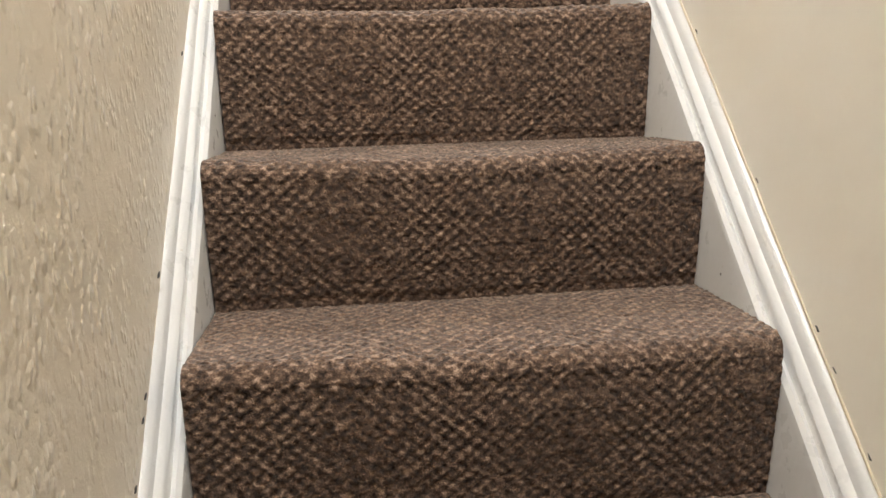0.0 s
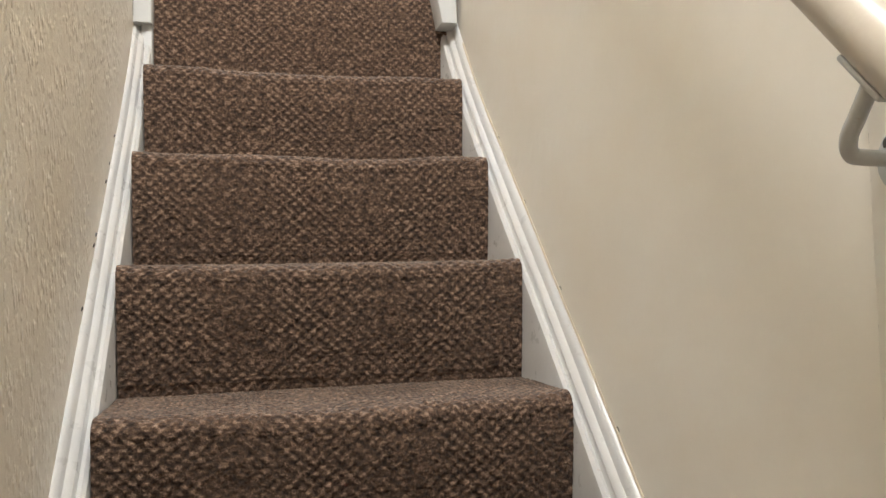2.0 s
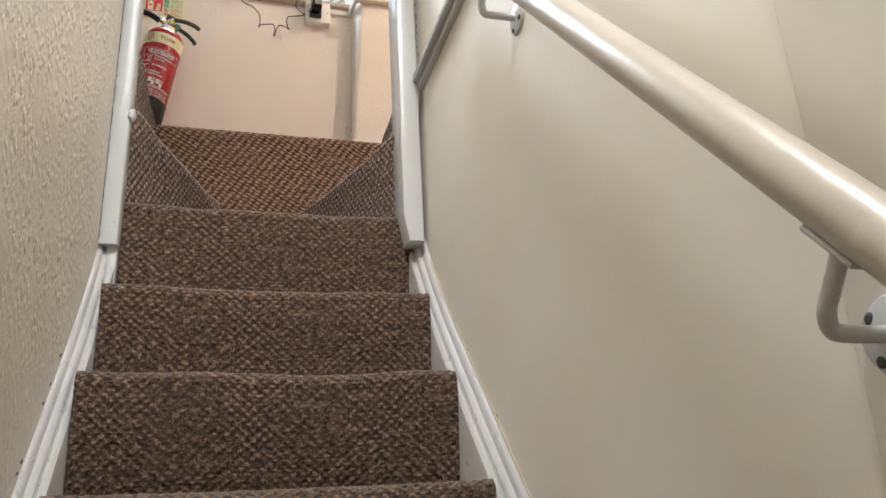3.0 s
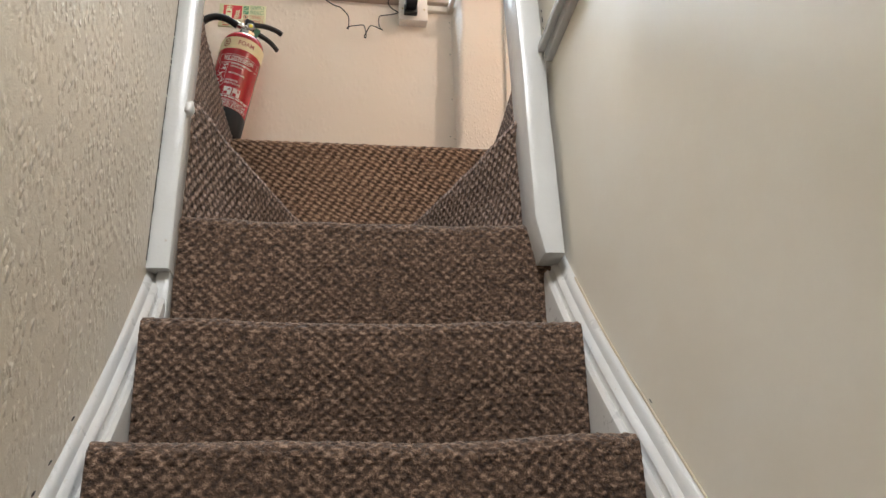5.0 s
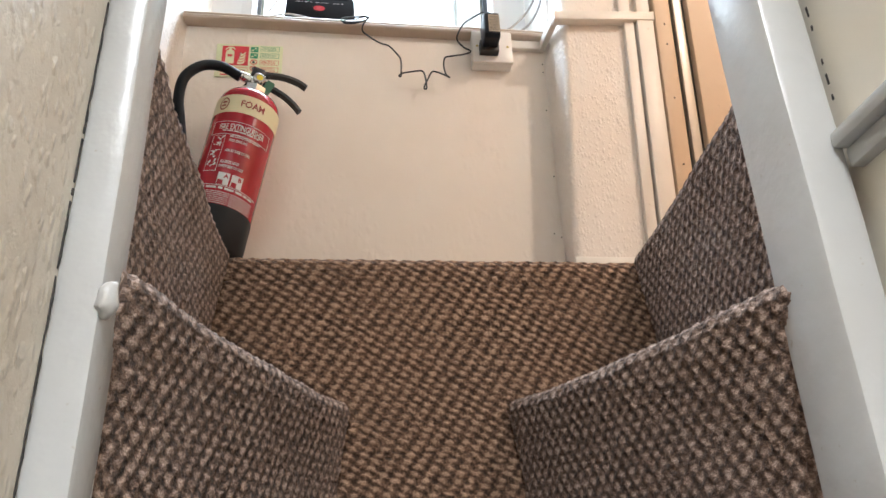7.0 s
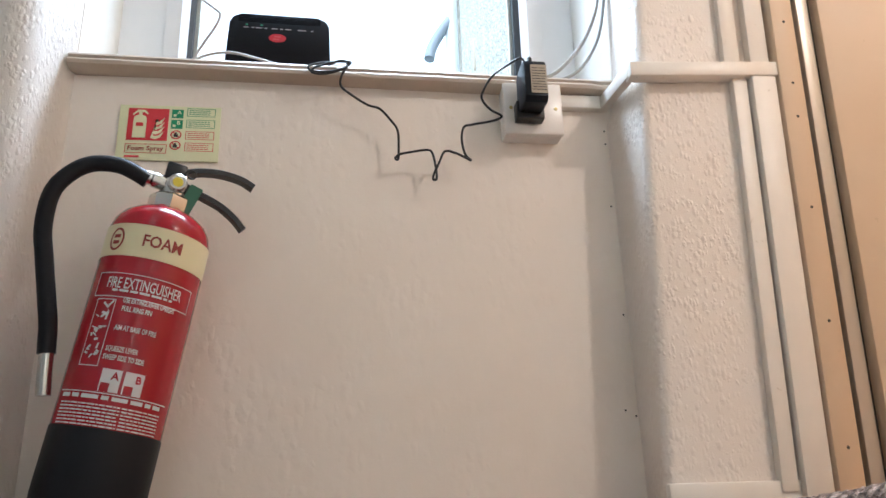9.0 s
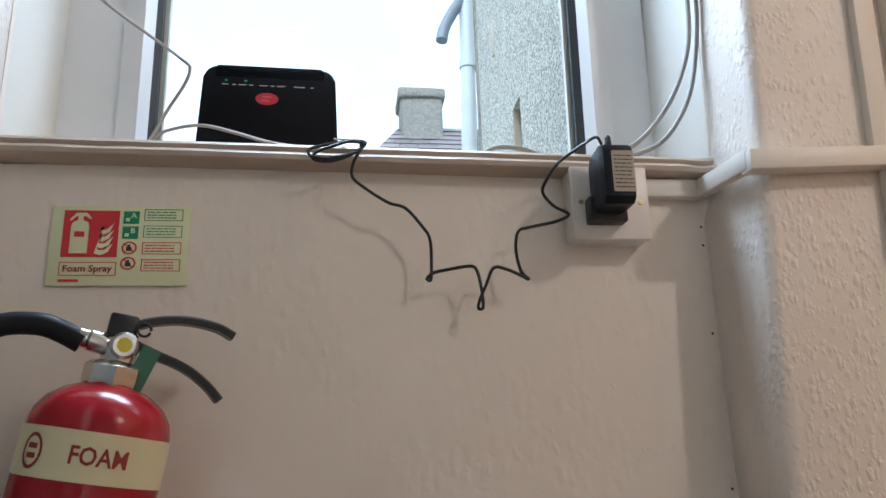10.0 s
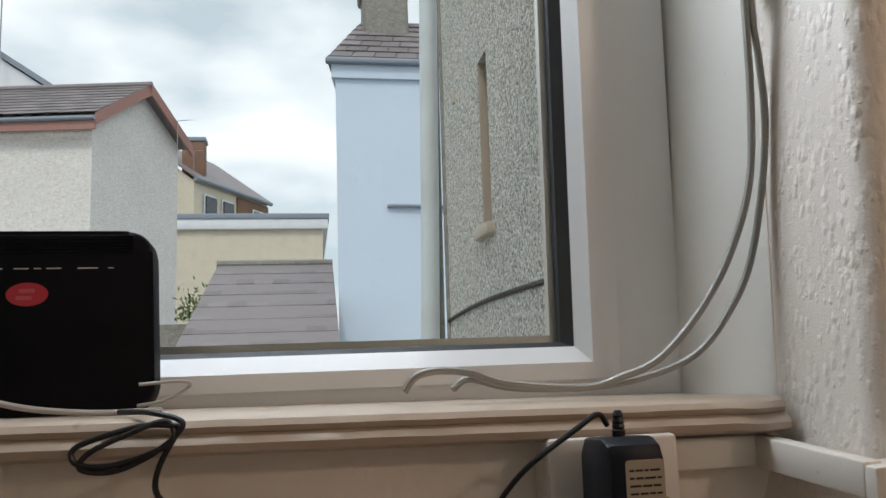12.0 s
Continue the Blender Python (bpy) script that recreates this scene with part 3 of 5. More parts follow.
def winder(side, near, far, z_near, z_far, base, depth_to, label):
    """A winder step: a carpeted riser from the post to the back, leaning out to a rounded nosing, and its tread."""
    rows = []
    n = 40
    a, b = Vector((near[0], near[1], 0)), Vector((far[0], far[1], 0))
    d = (b - a).normalized()
    out_dir = Vector((-d.y, d.x, 0)) * (1 if side < 0 else -1)
    out_dir = -out_dir if out_dir.x * side > 0 else out_dir
    prof = [(-0.020, None, 0.0), (-0.014, None, 0.3), (-0.006, None, 0.6), (0.002, None, 0.82), (0.007, None, 0.93)]
    for k in range(7):
        t = radians(-20 + 120 * k / 6)
        prof.append((0.004 + 0.022 * (math.cos(t) - 1) + 0.006, 0.020 * math.sin(t) - 0.020, 1.0))
    for o, dz, s in prof:
        row = []
        for j in range(n + 1):
            u = j / n
            p = a + (b - a) * u
            zt = z_near + (z_far - z_near) * u + 0.004 * noise.noise((u * 5, side * 2.0, z_near)) - 0.008 * math.sin(math.pi * u)
            z = base + (zt - 0.025 - base) * s if dz is None else zt + dz
            q = p + out_dir * (o + 0.004 * noise.noise((u * 7, z * 9, side)))
            row.append((q.x, q.y, z + 0.0015 * noise.noise((u * 40, z * 40, 1))))
        rows.append(row)
    back = []
    for j in range(n + 1):
        u = j / n
        x, y, z = rows[-1][j]
        back.append((depth_to + side * 0.0, y, z + 0.002))
    rows.append(back)
    rows.append([(depth_to, y, base - 0.05) for _, y, _ in back])
    me = carpet_surface(rows, 0.0105, 0.0125, 0.3, 0.0024, -side)
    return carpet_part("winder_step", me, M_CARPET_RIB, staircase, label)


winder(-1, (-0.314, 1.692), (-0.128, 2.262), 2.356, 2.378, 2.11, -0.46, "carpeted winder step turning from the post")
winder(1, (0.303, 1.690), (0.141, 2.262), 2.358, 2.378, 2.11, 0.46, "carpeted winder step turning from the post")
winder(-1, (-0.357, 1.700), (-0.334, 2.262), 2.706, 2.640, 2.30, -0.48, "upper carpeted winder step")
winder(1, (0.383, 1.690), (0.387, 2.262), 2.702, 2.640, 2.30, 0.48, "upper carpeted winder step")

# carpeted ledge under the window wall
rows = []
prof = [(2.274, 2.05), (2.274, 2.2), (2.273, 2.35), (2.271, 2.5), (2.269, 2.58), (2.267, 2.603), (2.269, 2.618), (2.276, 2.627), (2.288, 2.630), (2.36, 2.630), (2.438, 2.630), (2.438, 2.05)]
for py, pz in prof:
    rows.append([(x, py + 0.002 * noise.noise((x * 6, pz * 6, 0)), pz + (0.002 * noise.noise((x * 14, 0, 3)) if pz > 2.49 else 0)) for x in np.linspace(-0.475, 0.475, 60)])
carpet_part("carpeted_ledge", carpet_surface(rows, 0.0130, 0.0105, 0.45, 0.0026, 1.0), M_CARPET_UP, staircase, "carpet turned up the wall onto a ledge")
structure("baseboard", box((0.292, 2.328, 2.622), (0.47, 2.342, 2.664), 0.003), M_TRUNK, "low painted skirting at the foot of the pier", "baseboard")
bm = box((-0.55, 2.431, 2.630), (0.30, 2.44, 2.640), 0.002)
structure("baseboard_back", bm, M_TRUNK, "thin painted bead along the carpet edge", "baseboard")

# white painted knob of old filler on the post
bm = bmesh.new()
bmesh.ops.create_icosphere(bm, subdivisions=3, radius=0.011, matrix=pose(-0.308, 1.656, 2.310) @ Matrix.Diagonal((0.7, 0.7, 1.5, 1)) )
for v in bm.verts:
    v.co += Vector((0.003, 0.003, 0.003)) * noise.noise(v.co * 120)
tagged(finish("cable_clip", bm, M_GLOSS), "white painted cable clip on the post", "cable clip")


# ---- window ----
WIN = thing("window_1", (-0.08, 2.54, 3.27), "white plastic-framed window looking on a yard", "window", kind="structure")


def ring_frame(inner, outer, y_in, y_out, y_back, lean_r=0.012):
    """Mitred frame between two rectangles (x0, x1, z0, z1): sloped face from y_in at the inner edge to y_out at the outer."""
    def corners(r):
        x0, x1, z0, z1 = r
        return [(x0, z0), (x1 + lean_r * (z0 - 3.32), z0), (x1 + lean_r * (z1 - 3.32), z1), (x0, z1)]
    bm = bmesh.new()
    i0, o0 = corners(inner), corners(outer)
    a = [bm.verts.new((x, y_in, z)) for x, z in i0]
    b = [bm.verts.new((x, y_out, z)) for x, z in o0]
    c = [bm.verts.new((x, y_back, z)) for x, z in i0]
    d = [bm.verts.new((x, y_back, z)) for x, z in o0]
    for k in range(4):
        m = (k + 1) % 4
        for q in ((a[k], a[m], b[m], b[k]), (b[k], b[m], d[m], d[k]), (d[k], d[m], c[m], c[k]), (c[k], c[m], a[m], a[k])):
            bm.faces.new(q)
    return bm


part("outer_frame", ring_frame((-0.392, 0.243, 3.288, 4.245), (-0.470, 0.300, 3.266, 4.36), 2.537, 2.534, 2.62), M_UPVC, WIN, "white plastic outer frame")
part("sash", ring_frame((-0.367, 0.218, 3.302, 4.220), (-0.392, 0.243, 3.288, 4.245), 2.528, 2.531, 2.61), M_UPVC, WIN)
part("glazing_bead", ring_frame((-0.357, 0.2075, 3.315, 4.210), (-0.367, 0.218, 3.302, 4.220), 2.542, 2.529, 2.60), M_UPVC, WIN)
part("gasket", ring_frame((-0.350, 0.197, 3.319, 4.203), (-0.357, 0.2075, 3.315, 4.210), 2.548, 2.544, 2.570), M_GASKET, WIN, "black rubber glazing gasket")
part("spacer_bar", ring_frame((-0.344, 0.191, 3.325, 4.197), (-0.350, 0.197, 3.319, 4.203), 2.560, 2.560, 2.570), M_STEELSTRIP, WIN, "metal spacer between the panes")
pane = part("pane", prism([(-0.352, 3.317), (0.199, 3.317), (0.209, 4.205), (-0.352, 4.205)], "y", 2.552, 2.557), M_GLASS, WIN, "clear double-glazed pane")
pane.visible_shadow = False
# sill board with a worn double nosing
prof = [(2.54, 3.252), (2.54, 3.279), (2.426, 3.281), (2.419, 3.279), (2.416, 3.275), (2.419, 3.271), (2.421, 3.271), (2.415, 3.269), (2.412, 3.265), (2.414, 3.260), (2.420, 3.257), (2.44, 3.256), (2.44, 3.257)]
bm = bmesh.new()
rings = []
for x in np.linspace(-0.492, 0.318, 90):
    worn = 0.0016 if x > 0.27 else 0.0004
    rings.append([bm.verts.new((x, y + worn * noise.noise((x * 30, y * 80, z * 80)), z + worn * noise.noise((x * 36, y * 50, 7)) - 0.012 * (x + 0.05) - 0.002)) for y, z in prof])
for a, b in zip(rings, rings[1:]):
    for j in range(len(prof)):
        bm.faces.new((a[j], a[(j + 1) % len(prof)], b[(j + 1) % len(prof)], b[j]))
bm.faces.new(rings[0])
bm.faces.new(rings[-1])
part("window_sill", bm, M_SILL, WIN, "cream painted wooden sill, chipped at the end")
# smooth linings of the opening
for name, pts, k in (("trim_lining_right", [(0.326, 2.442), (0.297, 2.533), (0.33, 2.64), (0.37, 2.64), (0.37, 2.442)], 0.03),
                     ("trim_lining_left", [(-0.489, 2.442), (-0.462, 2.533), (-0.49, 2.64), (-0.52, 2.64), (-0.52, 2.442)], 0.0)):
    structure(name, leaning(prism(pts, "z", 3.268, 4.36), k, 3.268), M_PLAIN, "smooth white splayed lining of the window opening", "trim")

# door case at the edge of the pier
structure("trim_door_case", leaning(box((0.530, 2.312, 2.62), (0.566, 2.34, 5.0), 0.003)), M_PEACH, "peach painted door case board with screws", "trim")
# door-case gaps are solid strips with their shade put into the dark colour
structure("trim_door_gap", leaning(box((0.566, 2.332, 2.62), (0.578, 2.34, 5.0))), M_DARK, "dark strip standing for the shaded gap in the door case", "trim")
structure("trim_door_strip", leaning(box((0.578, 2.320, 2.62), (0.598, 2.34, 5.0), 0.002)), M_STEELSTRIP, "pale metal strip in the door case", "trim")
structure("trim_door_edge", leaning(box((0.598, 2.33, 2.62), (0.607, 2.34, 5.0))), M_DARK, "dark strip standing for the shadow gap at the door edge", "trim")
structure("door_1", leaning(box((0.607, 2.31, 2.62), (1.28, 2.34, 4.62), 0.003)), M_PEACH, "peach painted door leaf", "door")


# ---- handrail ----
rail = thing("handrail", (0.30, 0.6, 1.7), "cream painted handrail on white metal wall brackets", "handrail")
RAIL_A, RAIL_B = Vector((0.284, -0.373, 0.692)), Vector((0.288, 1.116, 2.425))
d = (RAIL_B - RAIL_A).normalized()
m = Matrix.Translation(RAIL_A) @ d.to_track_quat("Z", "X").to_matrix().to_4x4()
prof = []
for k in range(24):
    a = 2 * math.pi * k / 24
    prof.append((0.0225 * math.cos(a), 0.0205 * math.sin(a)))
bm = prism(prof, "z", 0.0, (RAIL_B - RAIL_A).length, bevel=0.004)
bmesh.ops.transform(bm, matrix=m, verts=bm.verts)
part("rail", bm, M_RAIL, rail)


def bracket(y):
    s = (y - RAIL_A.y) / (RAIL_B.y - RAIL_A.y)
    c = RAIL_A + (RAIL_B - RAIL_A) * s
    under = c + Vector((0, 0.0, -0.038))
    wall_x = 0.352 if y > 0.487 else 0.343
    rose = Vector((wall_x, under.y + 0.026, under.z - 0.046))
    elbow = Vector((under.x, rose.y, rose.z + 0.008))
    arm = part("bracket", tube([under, under.lerp(elbow, 0.5), under.lerp(elbow, 0.85), elbow + Vector((0.006, 0.002, -0.005)), elbow + Vector((0.018, 0.001, -0.008)), rose], 0.0062, 12), M_POST, rail, "white metal rail bracket")
    bm = box((-0.012, -0.026, -0.0025), (0.012, 0.026, 0.0025), 0.002)
    bmesh.ops.transform(bm, matrix=Matrix.Translation(under + Vector((0, 0, 0.004))) @ Euler((math.atan2(d.z, d.y), 0, 0)).to_matrix().to_4x4(), verts=bm.verts)
    part("rail_plate", bm, M_POST, arm)
    turn = Matrix.Translation(rose) @ pose(0, 0, 0, 0, -90, 0)
    part("rose", lathe([(0.0, 0.008), (0.012, 0.008), (0.026, 0.005), (0.029, 0.0)], 28, m=turn), M_POST, arm)
    for dy, dz in ((-0.016, -0.010), (0.014, 0.014), (0.012, -0.016)):
        part("screw", lathe([(0.0, 0.0075), (0.003, 0.0075), (0.005, 0.006), (0.005, 0.003)], 14, m=Matrix.Translation((0, dy, dz)) @ turn), M_DARK, arm, "dark cross-head screw")


bracket(0.421)
bracket(1.0)


# ---- fire extinguisher ----
EXT = thing("fire_extinguisher", pose(-0.380, 2.346, 2.637, -0.6, 9.2, 0) @ Matrix.Scale(0.965, 4), "red foam fire extinguisher with a cream band and black hose", "fire extinguisher")
R = 0.0625
HEAD = ("valve", "valve_block", "pressure_gauge", "dial", "upper_lever", "lower_lever", "lever_housing", "pull_ring", "seal_tag", "hose_ferrule", "hose", "nozzle")


def ext_part(name, bm, material, label="", parent=None):
    if name in HEAD:
        bmesh.ops.transform(bm, matrix=pose(0, 0, -0.017, 0, 0, 18), verts=bm.verts)
    bmesh.ops.transform(bm, matrix=EXT.matrix_world, verts=bm.verts)
    return part(name, bm, material, parent or EXT, label)


ext_part("cylinder", lathe([(R, 0.085), (R, 0.345), (R * 0.985, 0.354), (R * 0.94, 0.365), (R * 0.83, 0.376), (R * 0.62, 0.386), (R * 0.40, 0.392), (R * 0.36, 0.398), (R * 0.36, 0.408), (0, 0.408)], 56), M_RED)
ext_part("base_skirt", lathe([(0, 0.004), (R * 0.8, 0.0), (R * 0.86, 0.002), (R * 0.90, 0.012), (R * 1.0, 0.022), (R * 1.012, 0.03), (R * 1.012, 0.104), (R * 0.99, 0.106)], 56), M_RUBBER, "black plastic base skirt")


def wrap(bm, radius, z, a0=0.0):
    """Bend a flat x-y mesh round the cylinder's front, with its middle at height z and turned by a0 degrees."""
    for v in bm.verts:
        a = v.co.x / radius + radians(a0 + 11)
        v.co = Vector((radius * math.sin(a), -radius * math.cos(a), z + v.co.y))
    return bm


def patch(w, h, n=24):
    bm = bmesh.new()
    xs = np.linspace(-w / 2, w / 2, n + 1)
    lo = [bm.verts.new((x, -h / 2, 0)) for x in xs]
    hi = [bm.verts.new((x, h / 2, 0)) for x in xs]
    for k in range(n):
        bm.faces.new((lo[k], lo[k + 1], hi[k + 1], hi[k]))
    return bm


band = ext_part("band", wrap(patch(0.215, 0.042, 40), R + 0.0007, 0.328), M_CREAM, "cream foam band")
ext_part("lettering", wrap(lettering("FOAM", 0.021, 0.047, 0.0004), R + 0.0014, 0.328, 10), M_INK, "dark red word FOAM", band)
# round mark on the band, as a plain ring
bm = bmesh.new()
r0 = [bm.verts.new((0.011 * math.cos(2 * math.pi * k / 28), 0.015 * math.sin(2 * math.pi * k / 28), 0)) for k in range(28)]
r1 = [bm.verts.new((0.0085 * math.cos(2 * math.pi * k / 28), 0.012 * math.sin(2 * math.pi * k / 28), 0)) for k in range(28)]
for k in range(28):
    bm.faces.new((r0[k], r0[(k + 1) % 28], r1[(k + 1) % 28], r1[k]))
for s in (0.004, -0.004):
    q = [bm.verts.new((x, s + y, 0)) for x, y in ((-0.005, -0.0022), (0.005, -0.0022), (0.005, 0.0022), (-0.005, 0.0022))]
    bm.faces.new(q)
ext_part("emblem", wrap(bm, R + 0.0014, 0.328, -43), M_INK, "dark red round mark", band)
for text, h, w, z, a in (("FIRE EXTINGUISHER", 0.019, 0.092, 0.272, 4), ("USE EXTINGUISHER UPRIGHT", 0.0085, 0.062, 0.252, 14), ("PULL RING PIN", 0.0085, 0.034, 0.242, 2),
                         ("AIM AT BASE OF FIRE", 0.0085, 0.048, 0.219, 6), ("SQUEEZE LEVER", 0.0085, 0.036, 0.194, -2), ("SWEEP SIDE TO SIDE", 0.0085, 0.046, 0.184, 2)):
    ext_part("lettering", wrap(lettering(text, h, w, 0.0002), R + 0.0012, z, a), M_WHITE, "white printed instruction")


def bars(rows, w, h, gap, seed):
    """Print too fine to read: broken bars of its size."""
    rnd = random.Random(seed)
    bm = bmesh.new()
    for r in range(rows):
        x = -w / 2
        while x < w / 2 - h:
            l = min(rnd.uniform(1.5, 6) * h, w / 2 - x)
            q = [bm.verts.new((px, -r * gap + py, 0)) for px, py in ((x, 0), (x + l, 0), (x + l, h), (x, h))]
            bm.faces.new(q)
            x += l + h * 0.7
    return bm


def outline(w, h, t):
    bm = bmesh.new()
    for x0, x1, y0, y1 in ((-w / 2, w / 2, h / 2 - t, h / 2), (-w / 2, w / 2, -h / 2, -h / 2 + t), (-w / 2, -w / 2 + t, -h / 2 + t, h / 2 - t), (w / 2 - t, w / 2, -h / 2 + t, h / 2 - t)):
        n = max(1, int((x1 - x0) / 0.006))
        xs = np.linspace(x0, x1, n + 1)
        lo = [bm.verts.new((x, y0, 0)) for x in xs]
        hi = [bm.verts.new((x, y1, 0)) for x in xs]
        for k in range(n):
            bm.faces.new((lo[k], lo[k + 1], hi[k + 1], hi[k]))
    return bm


ext_part("small_print", wrap(bars(1, 0.075, 0.0028, 0.004, 3), R + 0.0012, 0.262, 4), M_WHITE)
ext_part("heading_frame", wrap(outline(0.125, 0.030, 0.001), R + 0.0012, 0.270, 4), M_WHITE)
ext_part("picture_frame", wrap(outline(0.026, 0.080, 0.0009), R + 0.0012, 0.212, -33), M_WHITE)
rnd = random.Random(5)
for k, z in enumerate((0.240, 0.212, 0.187)):
    bm = bmesh.new()
    for _ in range(9):
        x, y, a, l, t = rnd.uniform(-0.008, 0.008), rnd.uniform(-0.009, 0.009), rnd.uniform(0, 3.1), rnd.uniform(0.004, 0.010), rnd.uniform(0.0012, 0.003)
        c, s = math.cos(a), math.sin(a)
        bm.faces.new([bm.verts.new((x + c * p * l - s * q * t, y + s * p * l + c * q * t, 0)) for p, q in ((-0.5, -0.5), (0.5, -0.5), (0.5, 0.5), (-0.5, 0.5))])
    ext_part("pictogram", wrap(bm, R + 0.0012, z, -33), M_WHITE, "white instruction picture")
for letter, a in (("A", -5), ("B", 18)):
    tile = ext_part("class_tile", wrap(patch(0.022, 0.026, 6), R + 0.0010, 0.158, a), M_WHITE, "white fire class tile")
    ext_part("lettering", wrap(lettering(letter, 0.012, 0, 0.0004), R + 0.0017, 0.163, a + 4), M_RED, "", tile)
    ext_part("corner", wrap(patch(0.010, 0.010, 2), R + 0.0016, 0.150, a - 4), M_RED, "", tile)
ext_part("small_print", wrap(bars(1, 0.125, 0.0045, 0.006, 7), R + 0.0012, 0.136, 0), M_WHITE)
ext_part("small_print", wrap(bars(7, 0.075, 0.0016, 0.0038, 9), R + 0.0012, 0.129, -22), M_WHITE)
ext_part("small_print", wrap(bars(7, 0.05, 0.0016, 0.0038, 11), R + 0.0012, 0.129, 36), M_WHITE)
ext_part("rule", wrap(patch(0.14, 0.0012, 20), R + 0.0012, 0.143, 2), M_WHITE)

valve = ext_part("valve", lathe([(0.0, 0.408), (0.026, 0.408), (0.027, 0.413), (0.027, 0.426), (0.023, 0.430), (0.016, 0.432), (0.0155, 0.452), (0.0, 0.453)], 8), M_CHROME, "nickel-plated valve body")
bm = box((-0.013, -0.011, 0.43), (0.013, 0.011, 0.466), 0.003)
ext_part("valve_block", bm, M_CHROME, "", valve)
bm = lathe([(0, 0.010), (0.010, 0.010), (0.0125, 0.008), (0.0125, 0.0)], 24, m=pose(0.002, -0.011, 0.446, 90, 0, 0))
gauge = ext_part("pressure_gauge", bm, M_CHROME, "small round pressure gauge")
ext_part("dial", lathe([(0, 0.0108), (0.0065, 0.0108), (0.0068, 0.0100)], 20, m=pose(0.002, -0.011, 0.446, 90, 0, 0)), M_YELLOW, "yellow dial", gauge)


def lever(pts, w, name):
    bm = bmesh.new()
    line = smooth_line(pts, 6)
    rings = []
    for i, p in enumerate(line):
        dd = (line[min(i + 1, len(line) - 1)] - line[max(i - 1, 0)]).normalized()
        up = Vector((-dd.z, 0, dd.x))
        t = 0.0042
        rings.append([bm.verts.new(p + Vector((0, sy * w, 0)) + up * sz * t) for sy, sz in ((-1, -1), (-1, 0.5), (-0.6, 1), (0.6, 1), (1, 0.5), (1, -1))])
    for a, b in zip(rings, rings[1:]):
        for j in range(6):
            bm.faces.new((a[j], a[(j + 1) % 6], b[(j + 1) % 6], b[j]))
    bm.faces.new(rings[0])
    bm.faces.new(rings[-1])
    return ext_part(name, bm, M_BLACK, "black metal squeeze lever")


lever([(-0.010, 0, 0.452), (0.0, 0, 0.462), (0.020, 0, 0.474), (0.050, 0, 0.482), (0.080, 0, 0.482), (0.100, 0, 0.476)], 0.0085, "upper_lever")
lever([(0.006, 0, 0.452), (0.030, 0, 0.445), (0.060, 0, 0.437), (0.083, 0, 0.425), (0.099, 0, 0.412)], 0.0080, "lower_lever")
bm = box((-0.016, -0.012, 0.452), (0.010, 0.012, 0.476), 0.003)
ext_part("lever_housing", bm, M_BLACK, "black lever housing")
ext_part("pull_ring", tube([(0.016 + 0.006 * math.cos(t), -0.014, 0.464 + 0.006 * math.sin(t)) for t in np.linspace(0, 6.0, 12)], 0.0013, 8, steps=3), M_BLACK, "black safety pin ring")
tag = prism(rounded(0.017, 0.042, 0.002), "y", -0.0165, -0.0155)
bmesh.ops.transform(tag, matrix=pose(0.022, 0, 0.428, 0, 14, 0), verts=tag.verts)
ext_part("seal_tag", tag, M_GREEN, "dark green plastic seal tag")
ext_part("hose_ferrule", lathe([(0.0, 0), (0.010, 0), (0.0105, 0.002), (0.0105, 0.016), (0.009, 0.018), (0.009, 0.026), (0, 0.026)], 20, m=pose(-0.012, -0.001, 0.446, 0, -90 + 6, 0)), M_CHROME, "nickel hose ferrule")
ext_part("hose", tube([(-0.034, -0.001, 0.444), (-0.055, -0.001, 0.451), (-0.075, -0.002, 0.453), (-0.103, 0.0, 0.446), (-0.124, 0.001, 0.426), (-0.137, 0.002, 0.395), (-0.134, 0.003, 0.350),
                       (-0.122, 0.003, 0.312), (-0.106, 0.003, 0.265), (-0.096, 0.002, 0.235), (-0.088, 0.002, 0.20)], 0.0105, 16), M_RUBBER, "black rubber hose")
ext_part("nozzle", tube([(-0.088, 0.002, 0.202), (-0.084, 0.002, 0.18), (-0.078, 0.002, 0.152)], 0.0085, 14), M_CHROME, "grey metal nozzle")

# ---- extinguisher sign ----
SG = Matrix.Translation((-0.3475, 2.438, 3.1665)) @ pose(0, 0, 0, 90, 0, 0) @ Matrix.Diagonal((1.0, 0.91, 1.0, 1.0))
sign = thing("extinguisher_sign", SG, "pale yellow fire extinguisher sign on the wall", "sign")


def sign_part(name, bm, material, label="", z=0.0, parent=None):
    bmesh.ops.translate(bm, vec=(0, 0, z), verts=bm.verts)
    bmesh.ops.transform(bm, matrix=SG, verts=bm.verts)
    return part(name, bm, material, parent or sign, label)


W, H = 0.141, 0.096


def flat(x0, x1, y0, y1, bm=None, t=0.0006):
    return box((x0, y0, 0), (x1, y1, t), bm=bm)


sign_part("board", box((-W / 2, -H / 2, -0.001), (W / 2, H / 2, 0.002), 0.0008), M_SIGN)
red = sign_part("red_panel", flat(-0.058, -0.002, -0.014, 0.042), M_SIGNRED, "red extinguisher picture panel", 0.0021)
bm = flat(-0.050, -0.032, -0.010, 0.022)
prism([(-0.050, 0.022), (-0.032, 0.022), (-0.033, 0.027), (-0.038, 0.030), (-0.044, 0.030), (-0.049, 0.027)], "z", 0, 0.0006, bm)
flat(-0.0435, -0.0385, 0.030, 0.035, bm)
